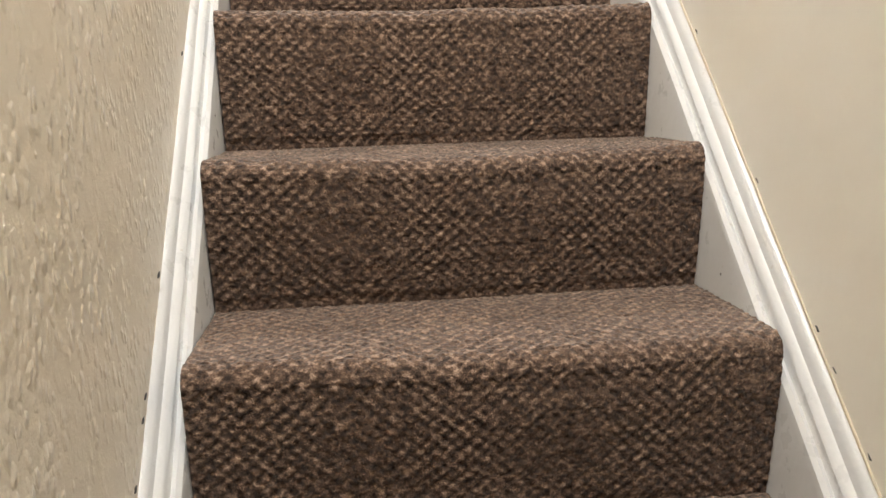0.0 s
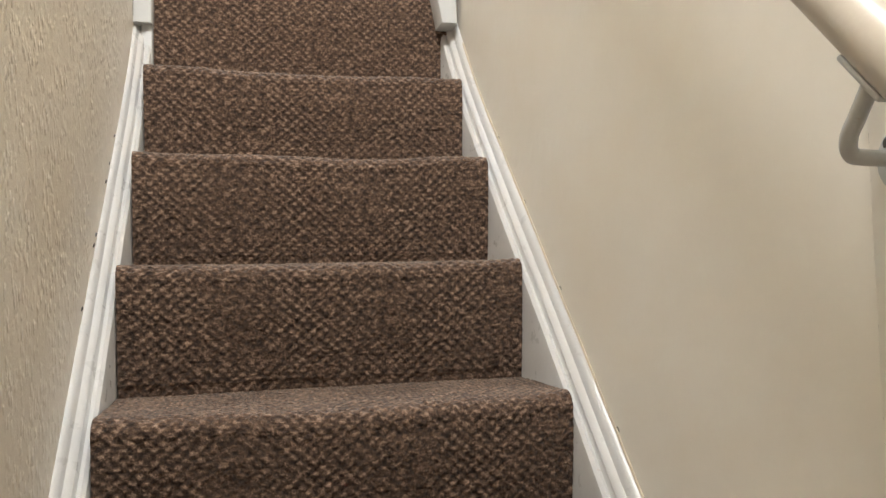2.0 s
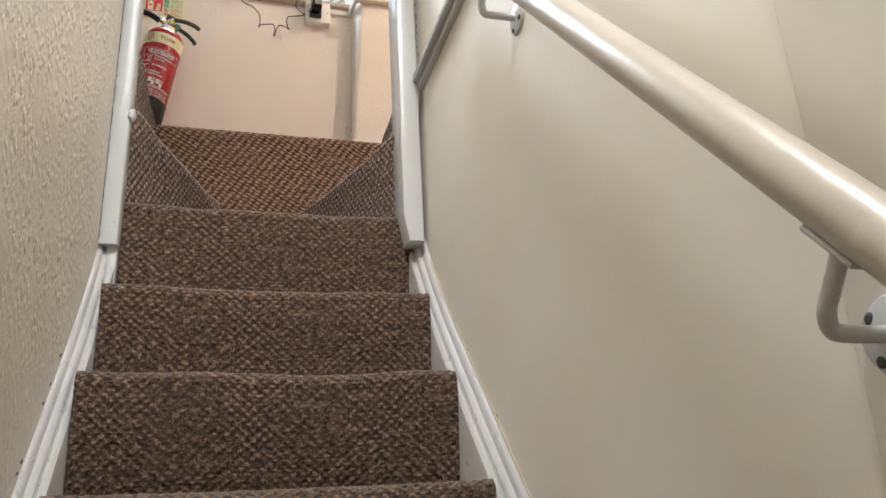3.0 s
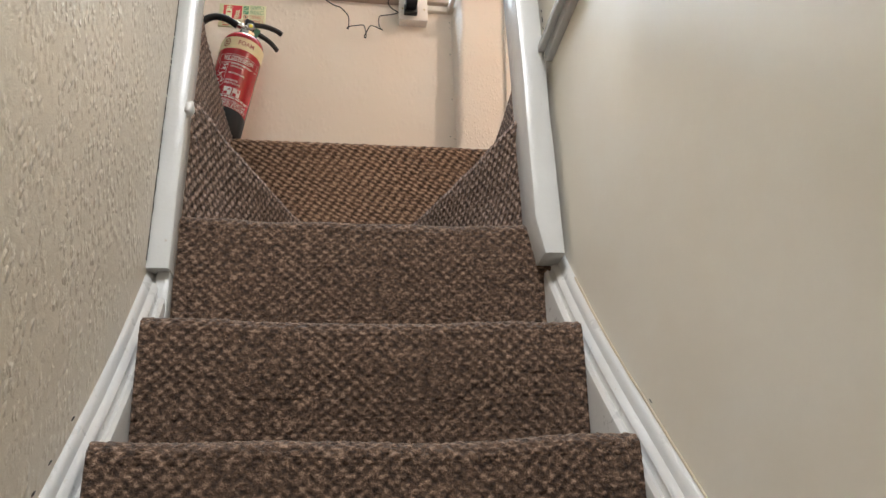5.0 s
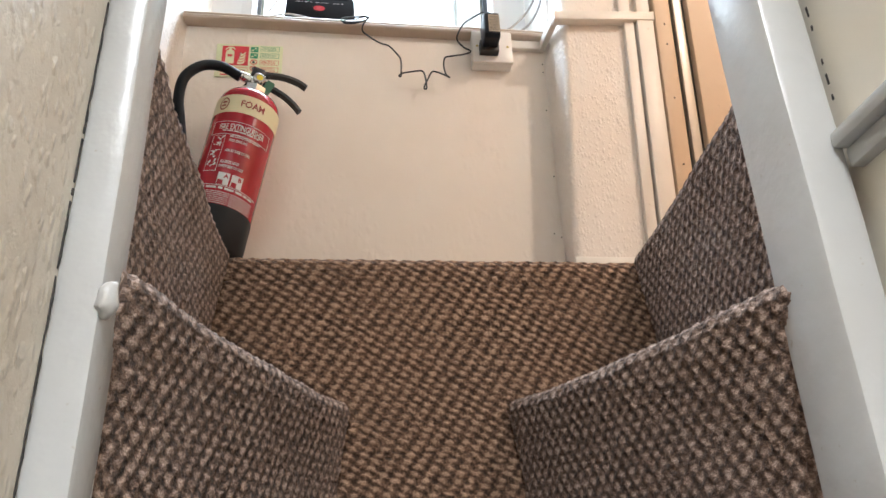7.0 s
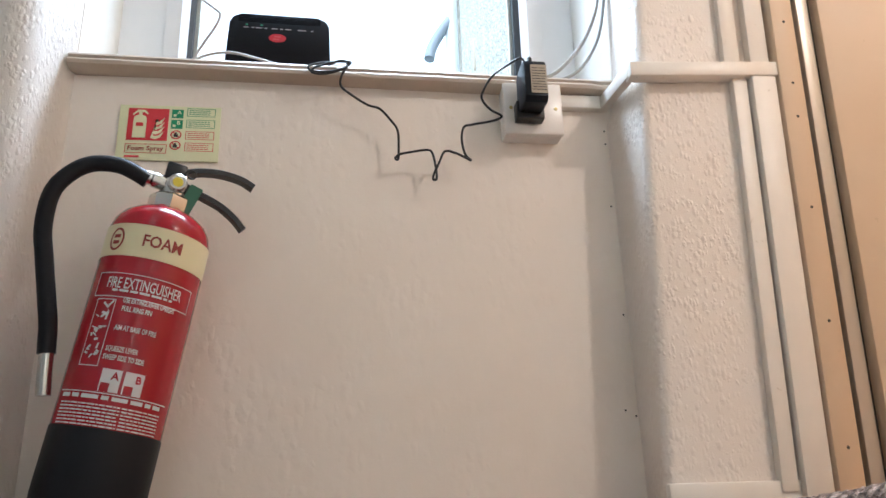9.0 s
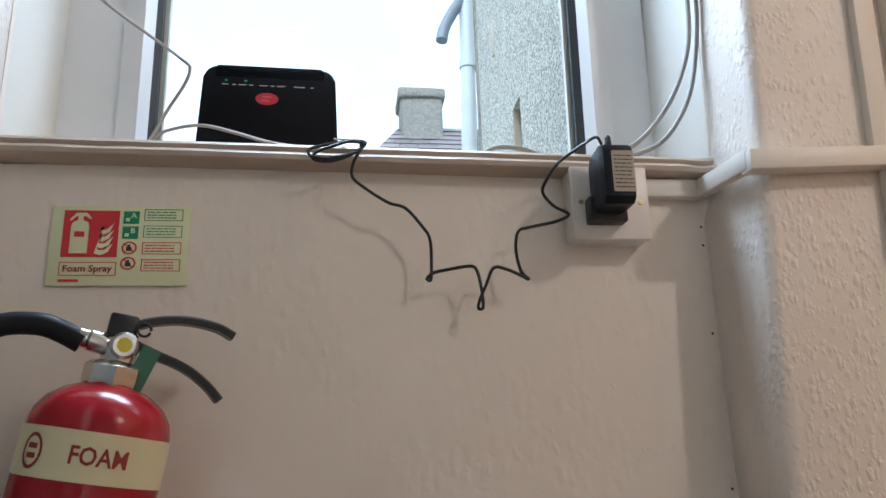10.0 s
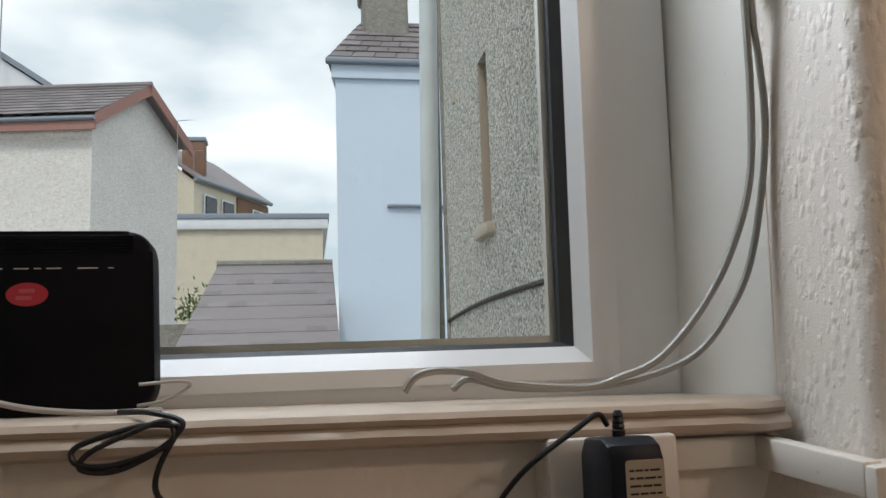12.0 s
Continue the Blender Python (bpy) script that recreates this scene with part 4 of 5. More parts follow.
prism([(-0.0405, 0.035), (-0.036, 0.035), (-0.031, 0.031), (-0.030, 0.033), (-0.035, 0.039), (-0.045, 0.039), (-0.052, 0.031), (-0.051, 0.029), (-0.045, 0.035)], "z", 0, 0.0006, bm)
sign_part("extinguisher_shape", bm, M_SIGN, "", 0.0028, red)
sign_part("shape_label", flat(-0.046, -0.036, 0.010, 0.016), M_SIGNRED, "", 0.0035, red)
bm = bmesh.new()
for k in range(4):
    y = -0.010 + k * 0.008
    prism([(-0.025 + k * 0.002, y), (-0.018, y - 0.002), (-0.011, y + 0.002), (-0.007, y + 0.012), (-0.010, y + 0.009), (-0.015, y + 0.004), (-0.021, y + 0.004), (-0.023 + k * 0.002, y + 0.009)], "z", 0, 0.0006, bm)
sign_part("flame_shape", bm, M_SIGN, "", 0.0028, red)
fr = sign_part("name_frame", outline(0.057, 0.016, 0.0009), M_SIGNRED, "", 0.0024)
bm = lettering("Foam Spray", 0.0105, 0.049, 0.00025)
word = sign_part("lettering", bm, M_INK, "red words Foam Spray", 0.0026)
for o, dx, dy in ((fr, -0.030, -0.0255), (word, -0.030, -0.0255)):
    for v in o.data.vertices:
        v.co.x += dx
        v.co.z += dy
for k, mat_ in enumerate((M_SIGNGREEN, M_SIGNGREEN, M_SIGNRED, M_SIGNRED)):
    y = 0.034 - k * 0.0185
    row = sign_part("row_frame", outline(0.040, 0.0145, 0.0009), mat_, "", 0.0024)
    for v in row.data.vertices:
        v.co.x += 0.043
        v.co.z += y
    bm = bars(3, 0.030, 0.0013, 0.0034, 20 + k)
    txt = sign_part("small_print", bm, mat_, "", 0.0024)
    for v in txt.data.vertices:
        v.co.x += 0.041
        v.co.z += y + 0.0025
    if k < 2:
        ic = sign_part("class_icon", flat(0.002, 0.018, y - 0.0075, y + 0.0075), M_SIGNGREEN, "green fire class icon", 0.0021)
        sign_part("icon_letter", flat(0.0045, 0.0085, y - 0.005, y - 0.001), M_SIGN, "", 0.0028, ic)
        bm = lettering("AB"[k], 0.009, 0, 0.0002)
        bmesh.ops.translate(bm, vec=(0.0125, y + 0.002, 0), verts=bm.verts)
        sign_part("icon_letter", bm, M_SIGN, "", 0.0030, ic)
    else:
        bm = bmesh.new()
        a = [bm.verts.new((0.010 + 0.0078 * math.cos(2 * math.pi * j / 24), y + 0.0078 * math.sin(2 * math.pi * j / 24), 0)) for j in range(24)]
        b = [bm.verts.new((0.010 + 0.0060 * math.cos(2 * math.pi * j / 24), y + 0.0060 * math.sin(2 * math.pi * j / 24), 0)) for j in range(24)]
        for j in range(24):
            bm.faces.new((a[j], a[(j + 1) % 24], b[(j + 1) % 24], b[j]))
        bm.faces.new([bm.verts.new((0.010 + x, y + z, 0)) for x, z in ((-0.005, 0.004), (-0.004, 0.005), (0.005, -0.004), (0.004, -0.005))])
        ic = sign_part("prohibition_icon", bm, M_SIGNRED, "red prohibition icon", 0.0026)
        bm = flat(0.007, 0.0125, y - 0.0035, y + 0.001)
        flat(0.0085, 0.011, y + 0.001, y + 0.004, bm)
        sign_part("icon_shape", bm, M_DARK, "", 0.0022, ic)
sign_part("small_print", flat(-0.058, -0.038, -0.0435, -0.0405), M_SIGNRED, "", 0.0021)

# ---- router ----
RT = pose(-0.2030, 2.488, 3.2800, -4, 0, 2) @ Matrix.Diagonal((0.955, 0.955, 0.895, 1))
router = thing("router", RT, "black plastic broadband router standing on the sill", "router")


def rt_part(name, bm, material, label="", parent=None):
    bmesh.ops.transform(bm, matrix=RT, verts=bm.verts)
    return part(name, bm, material, parent or router, label)


ol = []
for x, z in rounded(0.168, 0.142, 0.018, 8, 0, 0.071):
    ol.append((x * (1.03 - 0.06 * z / 0.142), z))
rt_part("casing", prism(ol, "y", -0.014, 0.014, bevel=0.004), M_ROUTER)
for k in range(6):
    rt_part("vent_rib", box((-0.068, -0.0152, 0.1245 + k * 0.0026), (0.068, -0.0138, 0.1257 + k * 0.0026), 0.0004, 1), M_ROUTER)
bm = bmesh.new()
v = [bm.verts.new((-0.003 + 0.0142 * math.cos(2 * math.pi * k / 32), -0.01445, 0.092 + 0.0092 * math.sin(2 * math.pi * k / 32))) for k in range(32)]
bm.faces.new(v)
logo = rt_part("badge", bm, M_LOGO, "red oval badge")
for dz, w in ((0.0028, 0.011), (-0.0028, 0.015)):
    bm = bars(1, w, 0.0030, 0.004, 40)
    bmesh.ops.transform(bm, matrix=pose(-0.003, -0.01475, 0.0905 + dz, 90, 0, 0), verts=bm.verts)
    rt_part("badge_bar", bm, plain("badge_print", (0.62, 0.12, 0.13), 0.4) if "badge_print" not in bpy.data.materials else bpy.data.materials["badge_print"], "", logo)
for x, w in ((-0.055, 0.008), (-0.044, 0.004), (-0.034, 0.010), (-0.023, 0.005), (-0.008, 0.010), (0.003, 0.005), (0.014, 0.010), (0.037, 0.014), (0.053, 0.004)):
    rt_part("port_print", box((x - w / 2, -0.0145, 0.1118), (x + w / 2, -0.0140, 0.1126)), M_WHITE)
k = Nodes("green_status_light")
k.b.inputs["Emission Color"].default_value, k.b.inputs["Emission Strength"].default_value = (0.1, 0.9, 0.5, 1), 0.02
M_LED = k.done((0.02, 0.25, 0.12), 0.4)
for x in (-0.054, -0.030):
    rt_part("status_light", lathe([(0, 0.0006), (0.0016, 0.0005), (0.002, 0)], 12, m=pose(x, -0.014, 0.1185, 90, 0, 0)), M_LED, "green status light")

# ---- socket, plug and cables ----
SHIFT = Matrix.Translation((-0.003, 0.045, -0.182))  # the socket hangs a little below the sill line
sock = thing("wall_socket", (0.187, 2.40, 3.394), "white surface-mounted power socket under the sill", "socket")
part("back_box", box((0.1425, 2.372, 3.3515), (0.2315, 2.402, 3.4365), 0.004), M_SOCKET, sock)
part("faceplate", box((0.1415, 2.362, 3.3505), (0.2325, 2.3715, 3.4375), 0.0035), M_SOCKET, sock)
for x in (0.1525, 0.2215):
    part("screw", lathe([(0, 0.0012), (0.0025, 0.0010), (0.003, 0)], 12, m=pose(x, 2.362, 3.394, 90, 0, 0)), M_BRASS, sock, "brass screw")
adapter = thing("power_adapter", (0.187, 2.362, 3.37), "dark plug-in power adapter with a printed label", "power adapter")
part("plug_base", box((0.156, 2.342, 3.366), (0.198, 2.3615, 3.395), 0.002), M_BLACK, adapter)
bm = prism([(2.354, 3.398), (2.354, 3.430), (2.346, 3.440), (2.316, 3.443), (2.306, 3.439), (2.302, 3.431), (2.303, 3.381), (2.310, 3.374), (2.340, 3.374), (2.347, 3.379)], "x", 0.160, 0.195, bevel=0.004)
part("body", bm, M_ADAPT, adapter)
bm = prism(rounded(0.024, 0.046, 0.002, 3, 0.1815, 3.408), "y", 2.3015, 2.3030)
lab = part("label", bm, M_LABEL, adapter, "pale printed rating label")
bm = bars(9, 0.020, 0.0012, 0.0044, 51)
bmesh.ops.transform(bm, matrix=pose(0.1815, 2.3010, 3.4245, 90, 0, 0), verts=bm.verts)
part("print", bm, M_BLACK, lab)
part("strain_relief", lathe([(0.004, 0), (0.0042, 0.004), (0.0034, 0.005), (0.004, 0.006), (0.0034, 0.008), (0.0038, 0.009), (0.003, 0.012), (0.0036, 0.013), (0.002, 0.016), (0, 0.016)], 14, m=pose(0.176, 2.325, 3.442)), M_BLACK, adapter)


def cable(name, pts, radius, material, label, n=8, parent=None, kind="cable"):
    bm = tube(pts, radius, n)
    return tagged(finish(name, bm, material), label, kind)


cable("power_cable", [(0.167, 2.373, 3.267), (0.160, 2.370, 3.274), (0.146, 2.370, 3.266), (0.118, 2.375, 3.246), (0.105, 2.388, 3.228), (0.104, 2.398, 3.218), (0.118, 2.406, 3.206), (0.135, 2.410, 3.198),
                      (0.120, 2.411, 3.190), (0.090, 2.411, 3.183), (0.077, 2.411, 3.178), (0.073, 2.411, 3.158), (0.077, 2.411, 3.134), (0.085, 2.410, 3.124), (0.076, 2.409, 3.128),
                      (0.062, 2.408, 3.134), (0.047, 2.408, 3.136), (0.038, 2.408, 3.118), (0.030, 2.409, 3.100), (0.029, 2.410, 3.092), (0.034, 2.411, 3.094), (0.033, 2.410, 3.112),
                      (0.029, 2.409, 3.132), (0.022, 2.409, 3.138), (0.000, 2.410, 3.135), (-0.018, 2.411, 3.131), (-0.025, 2.412, 3.125), (-0.021, 2.413, 3.124), (-0.020, 2.412, 3.138),
                      (-0.021, 2.411, 3.168), (-0.030, 2.411, 3.184), (-0.047, 2.410, 3.203), (-0.066, 2.409, 3.209), (-0.090, 2.407, 3.224), (-0.104, 2.405, 3.236), (-0.103, 2.402, 3.252), (-0.092, 2.404, 3.274)],
      0.0018, M_BLACK, "thin black adapter cable hanging in kinks")
cable("cable_loop", [(-0.092, 2.404, 3.276), (-0.112, 2.405, 3.277), (-0.138, 2.403, 3.271), (-0.151, 2.401, 3.265), (-0.148, 2.400, 3.257), (-0.132, 2.400, 3.255), (-0.110, 2.401, 3.260), (-0.095, 2.403, 3.268),
                     (-0.100, 2.405, 3.279), (-0.120, 2.403, 3.273), (-0.142, 2.401, 3.263), (-0.146, 2.400, 3.254), (-0.127, 2.400, 3.252), (-0.104, 2.402, 3.262), (-0.090, 2.406, 3.277), (-0.110, 2.416, 3.2835), (-0.134, 2.437, 3.2835)],
      0.0018, M_BLACK, "coiled black cable looped over the sill edge")
cable("telephone_cable", [(-0.450, 2.495, 3.66), (-0.440, 2.485, 3.57), (-0.425, 2.475, 3.51), (-0.398, 2.470, 3.479), (-0.348, 2.470, 3.440), (-0.302, 2.470, 3.404), (-0.295, 2.470, 3.394), (-0.300, 2.470, 3.374), (-0.318, 2.470, 3.338),
                          (-0.334, 2.468, 3.300), (-0.330, 2.460, 3.297), (-0.312, 2.452, 3.306), (-0.275, 2.446, 3.311), (-0.238, 2.442, 3.302), (-0.195, 2.440, 3.289), (-0.15, 2.440, 3.2835), (-0.11, 2.448, 3.283)],
      0.0020, M_GREYCABLE, "grey telephone cable running down to the router")
cable("router_lead", [(-0.130, 2.470, 3.285), (-0.112, 2.468, 3.288), (-0.095, 2.464, 3.297), (-0.100, 2.455, 3.301), (-0.125, 2.450, 3.300)], 0.0012, M_GREYCABLE, "thin pale lead curling out from the router")
cable("aerial_cable", [(0.318, 2.425, 3.95), (0.317, 2.425, 3.72), (0.317, 2.425, 3.566), (0.318, 2.430, 3.487), (0.314, 2.435, 3.431), (0.297, 2.440, 3.380), (0.273, 2.445, 3.339), (0.241, 2.450, 3.305), (0.212, 2.455, 3.292), (0.185, 2.460, 3.285),
                       (0.128, 2.462, 3.290), (0.099, 2.464, 3.299), (0.075, 2.465, 3.301), (0.060, 2.465, 3.297), (0.052, 2.465, 3.287)],
      0.0030, M_WHITECABLE, "off-white cable with a frayed end hanging from above")
cable("aerial_cable", [(0.322, 2.420, 3.95), (0.321, 2.422, 3.72), (0.322, 2.425, 3.575), (0.327, 2.428, 3.527), (0.329, 2.430, 3.480), (0.324, 2.436, 3.423), (0.312, 2.442, 3.368), (0.293, 2.450, 3.330), (0.271, 2.455, 3.306), (0.241, 2.460, 3.293),
                       (0.207, 2.465, 3.286), (0.172, 2.468, 3.2845), (0.130, 2.470, 3.287), (0.101, 2.472, 3.294), (0.088, 2.472, 3.287)],
      0.0028, M_WHITECABLE, "dirty off-white cable lying on the sill")
tagged(finish("cable_clip", box((0.308, 2.420, 3.585), (0.330, 2.438, 3.600), 0.004), M_WHITECABLE), "dirty white clip holding the aerial cables", "cable clip")

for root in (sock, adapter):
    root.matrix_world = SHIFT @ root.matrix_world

trunk = thing("cable_trunking", (0.27, 2.44, 3.24), "painted plastic cable trunking stepping round the pier", "trunking")
part("run", box((0.2235, 2.426, 3.227), (0.306, 2.441, 3.249), 0.002), M_TRUNK, trunk)
bm = box((-0.007, 0, 0), (0.007, 0.113, 0.022), 0.002)
bmesh.ops.transform(bm, matrix=pose(0.3105, 2.326, 3.222, 2.5, 0, 3.5), verts=bm.verts)
part("run", bm, M_TRUNK, trunk)
bm = box((0.3045, 2.316, 3.219), (0.534, 2.3385, 3.242), 0.002)
for v in bm.verts:
    v.co.z += 0.05 * (v.co.x - 0.31)
part("run", bm, M_TRUNK, trunk)
part("upright", leaning(box((0.464, 2.325, 2.65), (0.486, 2.3395, 3.228), 0.002)), M_TRUNK, trunk)
part("upright", leaning(box((0.490, 2.317, 2.625), (0.527, 2.3395, 3.228), 0.002)), M_TRUNK, trunk)
part("upright", leaning(box((0.455, 2.327, 3.25), (0.480, 2.3395, 4.9), 0.002)), M_TRUNK, trunk)
part("upright", leaning(box((0.494, 2.323, 3.25), (0.524, 2.3395, 4.9), 0.002)), M_TRUNK, trunk)
for z in (2.70, 2.86, 3.02, 3.16, 3.215, 3.32, 3.48):
    x = 0.549 + LEAN_X * (z - 3.24)
    tagged(finish("screw", lathe([(0, 0.0010), (0.0018, 0.0008), (0.0023, 0)], 10, m=pose(x, 2.312, z, 90, 0, 0)), M_DARK), "dark countersunk screw in the door case", "screw", "door case screws")
for x, z in ((0.3045, 2.757), (0.290, 2.765), (0.302, 2.90), (0.3015, 3.068), (0.3035, 3.172), (0.3040, 3.1945)):
    tagged(finish("screw", lathe([(0, 0.0008), (0.0012, 0.0006), (0.0016, 0)], 8, m=pose(x, 2.440, z, 90, 0, 0)), M_DARK), "small dark nail head in the plaster", "nail", "wall nails")


# ---- outside ----
M_GROUND = paint("wet_concrete_yard", (0.22, 0.22, 0.21), 0.8, 0.4)
M_PEBBLE = render_mat("grey_pebble_dash", (0.54, 0.54, 0.48), ((0.17, 0.17, 0.15), (0.66, 0.64, 0.57), (0.86, 0.86, 0.82)), 150.0, 1.0)
M_ROUGH = render_mat("pale_roughcast", (0.82, 0.79, 0.745), ((0.68, 0.64, 0.58), (0.78, 0.75, 0.71), (0.88, 0.86, 0.84)), 24.0, 0.4)
M_BLUEWHITE = wallpaper("pale_blue_white_render", (0.60, 0.70, 0.82), 0.7, 0.7, 5.0, 0.2, (0.86, 0.88, 0.9))
M_CREAMWALL = paint("cream_outside_render", (0.66, 0.60, 0.48), 0.8, 0.3)
M_STONE = render_mat("grey_cement_stack", (0.27, 0.26, 0.23), ((0.23, 0.22, 0.195), (0.30, 0.285, 0.25), (0.34, 0.32, 0.28)), 24.0, 0.4)
M_FASCIA = plain("blue_grey_fascia", (0.24, 0.28, 0.33), 0.5)
M_WHITEFASCIA = paint("white_fascia", (0.75, 0.77, 0.80), 0.5, 0.2)
M_BARGE = paint("faded_red_bargeboard", (0.36, 0.18, 0.15), 0.6, 0.4)
M_PIPE = paint("pale_green_grey_downpipe", (0.60, 0.66, 0.68), 0.4, 0.6)
M_STONESILL = plain("pale_stone_sill", (0.55, 0.49, 0.40), 0.8, bump=0.3)
M_REVEAL = plain("brown_slit_reveal", (0.42, 0.36, 0.29), 0.8)
M_BRICK = plain("red_brown_brick", (0.26, 0.15, 0.10), 0.85, scale=20.0, vary=0.3)
M_LEAF = plain("green_leaves", (0.10, 0.16, 0.05), 0.7)
M_DULLMETAL = plain("dull_aerial_metal", (0.35, 0.36, 0.38), 0.5, 0.5)
M_DARKGLASS = plain("dark_far_glass", (0.06, 0.07, 0.08), 0.15)


def slate_mat(name, base):
    k = Nodes(name)
    info = k.t.nodes.new("ShaderNodeObjectInfo")
    geo = k.t.nodes.new("ShaderNodeNewGeometry")
    f = k.math("FRACT", k.math("ADD", info.outputs["Random"], geo.outputs["Random Per Island"]))
    c = k.ramp(f, (0.0, tuple(x * 0.75 for x in base)), (0.5, base), (1.0, tuple(x * 1.25 for x in base)))
    n = noise_tex(k, 6.0, 5.0)
    c = k.mix(k.math("MULTIPLY", n, 0.35), c, (0.30, 0.28, 0.25))
    k.bump(noise_tex(k, 30.0), 0.3, 0.01)
    return k.done(c, 0.55)


M_SLATE = slate_mat("purple_grey_slate", (0.19, 0.165, 0.175))

bm = bmesh.new()
bmesh.ops.create_grid(bm, x_segments=2, y_segments=2, size=600, matrix=Matrix.Translation((0, 0, -0.9)))
structure("ground", bm, M_GROUND, "grey concrete yard ground reaching far off", "ground")

# pebble-dashed wing beside the window, with a slit opening
wing = thing("neighbouring_wing", (0.9, 3.6, -0.3), "grey pebble-dashed wing with a slit window", "building")
Y0, Y1, Z0, Z1 = 3.862, 3.985, 4.045, 4.565
bm = box((0.52, 2.48, -0.3), (1.9, Y0, 7.0))
box((0.52, Y1, -0.3), (1.9, 4.63, 7.0), bm=bm)
box((0.52, Y0, -0.3), (1.9, Y1, Z0), bm=bm)
box((0.52, Y0, Z1), (1.9, Y1, 7.0), bm=bm)
part("wall", bm, M_PEBBLE, wing)
slit = part("window", box((0.62, Y0, Z0), (0.66, Y1, Z1)), M_REVEAL, wing, "dark recessed slit window")
part("reveal", box((0.5215, Y1 - 0.012, Z0), (0.62, Y1 - 0.0005, Z1)), M_REVEAL, slit)
part("sill", box((0.495, Y0 - 0.03, Z0 - 0.035), (0.62, Y1 + 0.03, Z0 - 0.001), 0.006), M_STONESILL, slit, "pale stone sill")
part("corner_bead", box((0.512, 4.60, -0.3), (0.53, 4.64, 7.0), 0.004), M_STONE, wing)
cable("outdoor_cable", [(0.499, 4.80, 3.415), (0.498, 4.4, 3.44), (0.498, 4.05, 3.452), (0.498, 3.6, 3.455), (0.498, 3.1, 3.45), (0.499, 2.75, 3.44)], 0.007, M_DARK, "dark cable slung along the pebble-dash")
for y, z, l in ((4.38, 4.59, 0.05), (4.25, 5.02, 0.16)):
    part("bare_patch", box((0.512, y - 0.012, z - l / 2), (0.523, y + 0.012, z + l / 2), 0.004), M_STONESILL, wing, "pale chipped render patch")

pipe = thing("downpipe", (0.45, 4.68, -0.3), "weathered pale plastic downpipe with brackets", "downpipe")
bm = tube([(0.40, 4.68, -0.3), (0.44, 4.68, 3.0), (0.468, 4.68, 4.2), (0.488, 4.68, 5.2), (0.50, 4.68, 6.2), (0.505, 4.68, 7.0)], 0.036, 20, steps=2)
part("pipe", bm, M_PIPE, pipe)
for z, x in ((5.235, 0.489), (3.2, 0.445)):
    b = part("bracket", lathe([(0.036, -0.02), (0.043, -0.02), (0.043, 0.02), (0.036, 0.02)], 20, m=pose(x, 4.68, z)), M_PIPE, pipe)
    part("lug", box((x + 0.03, 4.67, z - 0.015), (x + 0.075, 4.70, z + 0.015), 0.003), M_PIPE, b)
bm = tube([(0.49, 4.68, 5.62), (0.42, 4.66, 5.50), (0.375, 4.64, 5.40), (0.36, 4.63, 5.33)], 0.028, 16, steps=4)
part("branch_pipe", bm, M_FASCIA, pipe, "dark grey branch pipe")
bm = tube([(0.485, 4.735, -0.3), (0.52, 4.735, 5.2), (0.53, 4.735, 7.0)], 0.014, 12, steps=2)
part("side_pipe", bm, M_STONE, pipe, "thin grey conduit behind the downpipe")


def slope_slates(parent, a, b, c, d_, rows, cols, name="slate", joined=False, over=1.25):
    """Slates on the plane a-b (eave, left to right) up to d_-c (ridge): lapped courses with broken joints."""
    a, b, c, d_ = (Vector(p) for p in (a, b, c, d_))
    nrm = (b - a).cross(d_ - a).normalized()
    if nrm.z < 0:
        nrm = -nrm
    rnd = random.Random(rows * 100 + cols)
    bm_all = bmesh.new()
    for r in range(rows):
        s0, s1 = r / rows, min(1.0, (r + over) / rows)
        for q in range(-1, cols):
            u0, u1 = (q + (0.5 if r % 2 else 0.0)) / cols, (q + 1 + (0.5 if r % 2 else 0.0)) / cols
            u0, u1 = max(0.0, u0), min(1.0, u1)
            if u1 - u0 < 0.02:
                continue
            g = 0.02 / cols
            j = rnd.uniform(-0.012, 0.012) / rows
            lo0, lo1 = a.lerp(d_, s0 + j), b.lerp(c, s0 + j)
            hi0, hi1 = a.lerp(d_, s1), b.lerp(c, s1)
            t = 0.018 + rnd.uniform(0, 0.006)
            base = [lo0.lerp(lo1, u0 + g) + nrm * t * 1.3, lo0.lerp(lo1, u1 - g) + nrm * t * 1.3, hi0.lerp(hi1, u1 - g) + nrm * 0.003, hi0.lerp(hi1, u0 + g) + nrm * 0.003]
            bm = bm_all if joined else bmesh.new()
            top = [bm.verts.new(p + nrm * 0.012) for p in base]
            bot = [bm.verts.new(p - nrm * 0.004) for p in base]
            bm.faces.new(top)
            bm.faces.new(bot[::-1])
            for k in range(4):
                bm.faces.new((top[k], bot[k], bot[(k + 1) % 4], top[(k + 1) % 4]))
            if not joined:
                finish(name, bm, M_SLATE, parent, smooth=False)
    if joined:
        tagged(finish("slates", bm_all, M_SLATE, parent, smooth=False), kind="stuff")
    else:
        bm_all.free()


# pale blue-white house with a hipped slate roof and a stack
house = thing("white_rendered_house", (3.2, 13.2, -0.3), "pale blue-white rendered house with slate roof", "house")
part("wall", prism([(0.50, 12.0), (6.0, 12.0), (6.0, 14.5), (0.85, 14.5)], "z", -0.3, 8.52), M_BLUEWHITE, house)
part("cornice", prism([(0.44, 11.94), (6.06, 11.94), (6.06, 14.56), (0.79, 14.56)], "z", 8.52, 8.74), M_BLUEWHITE, house, "painted plaster cornice")
part("gutter", box((0.36, 11.84, 8.74), (6.14, 11.98, 8.84), 0.03), M_FASCIA, house, "dark eaves gutter")
bm = bmesh.new()
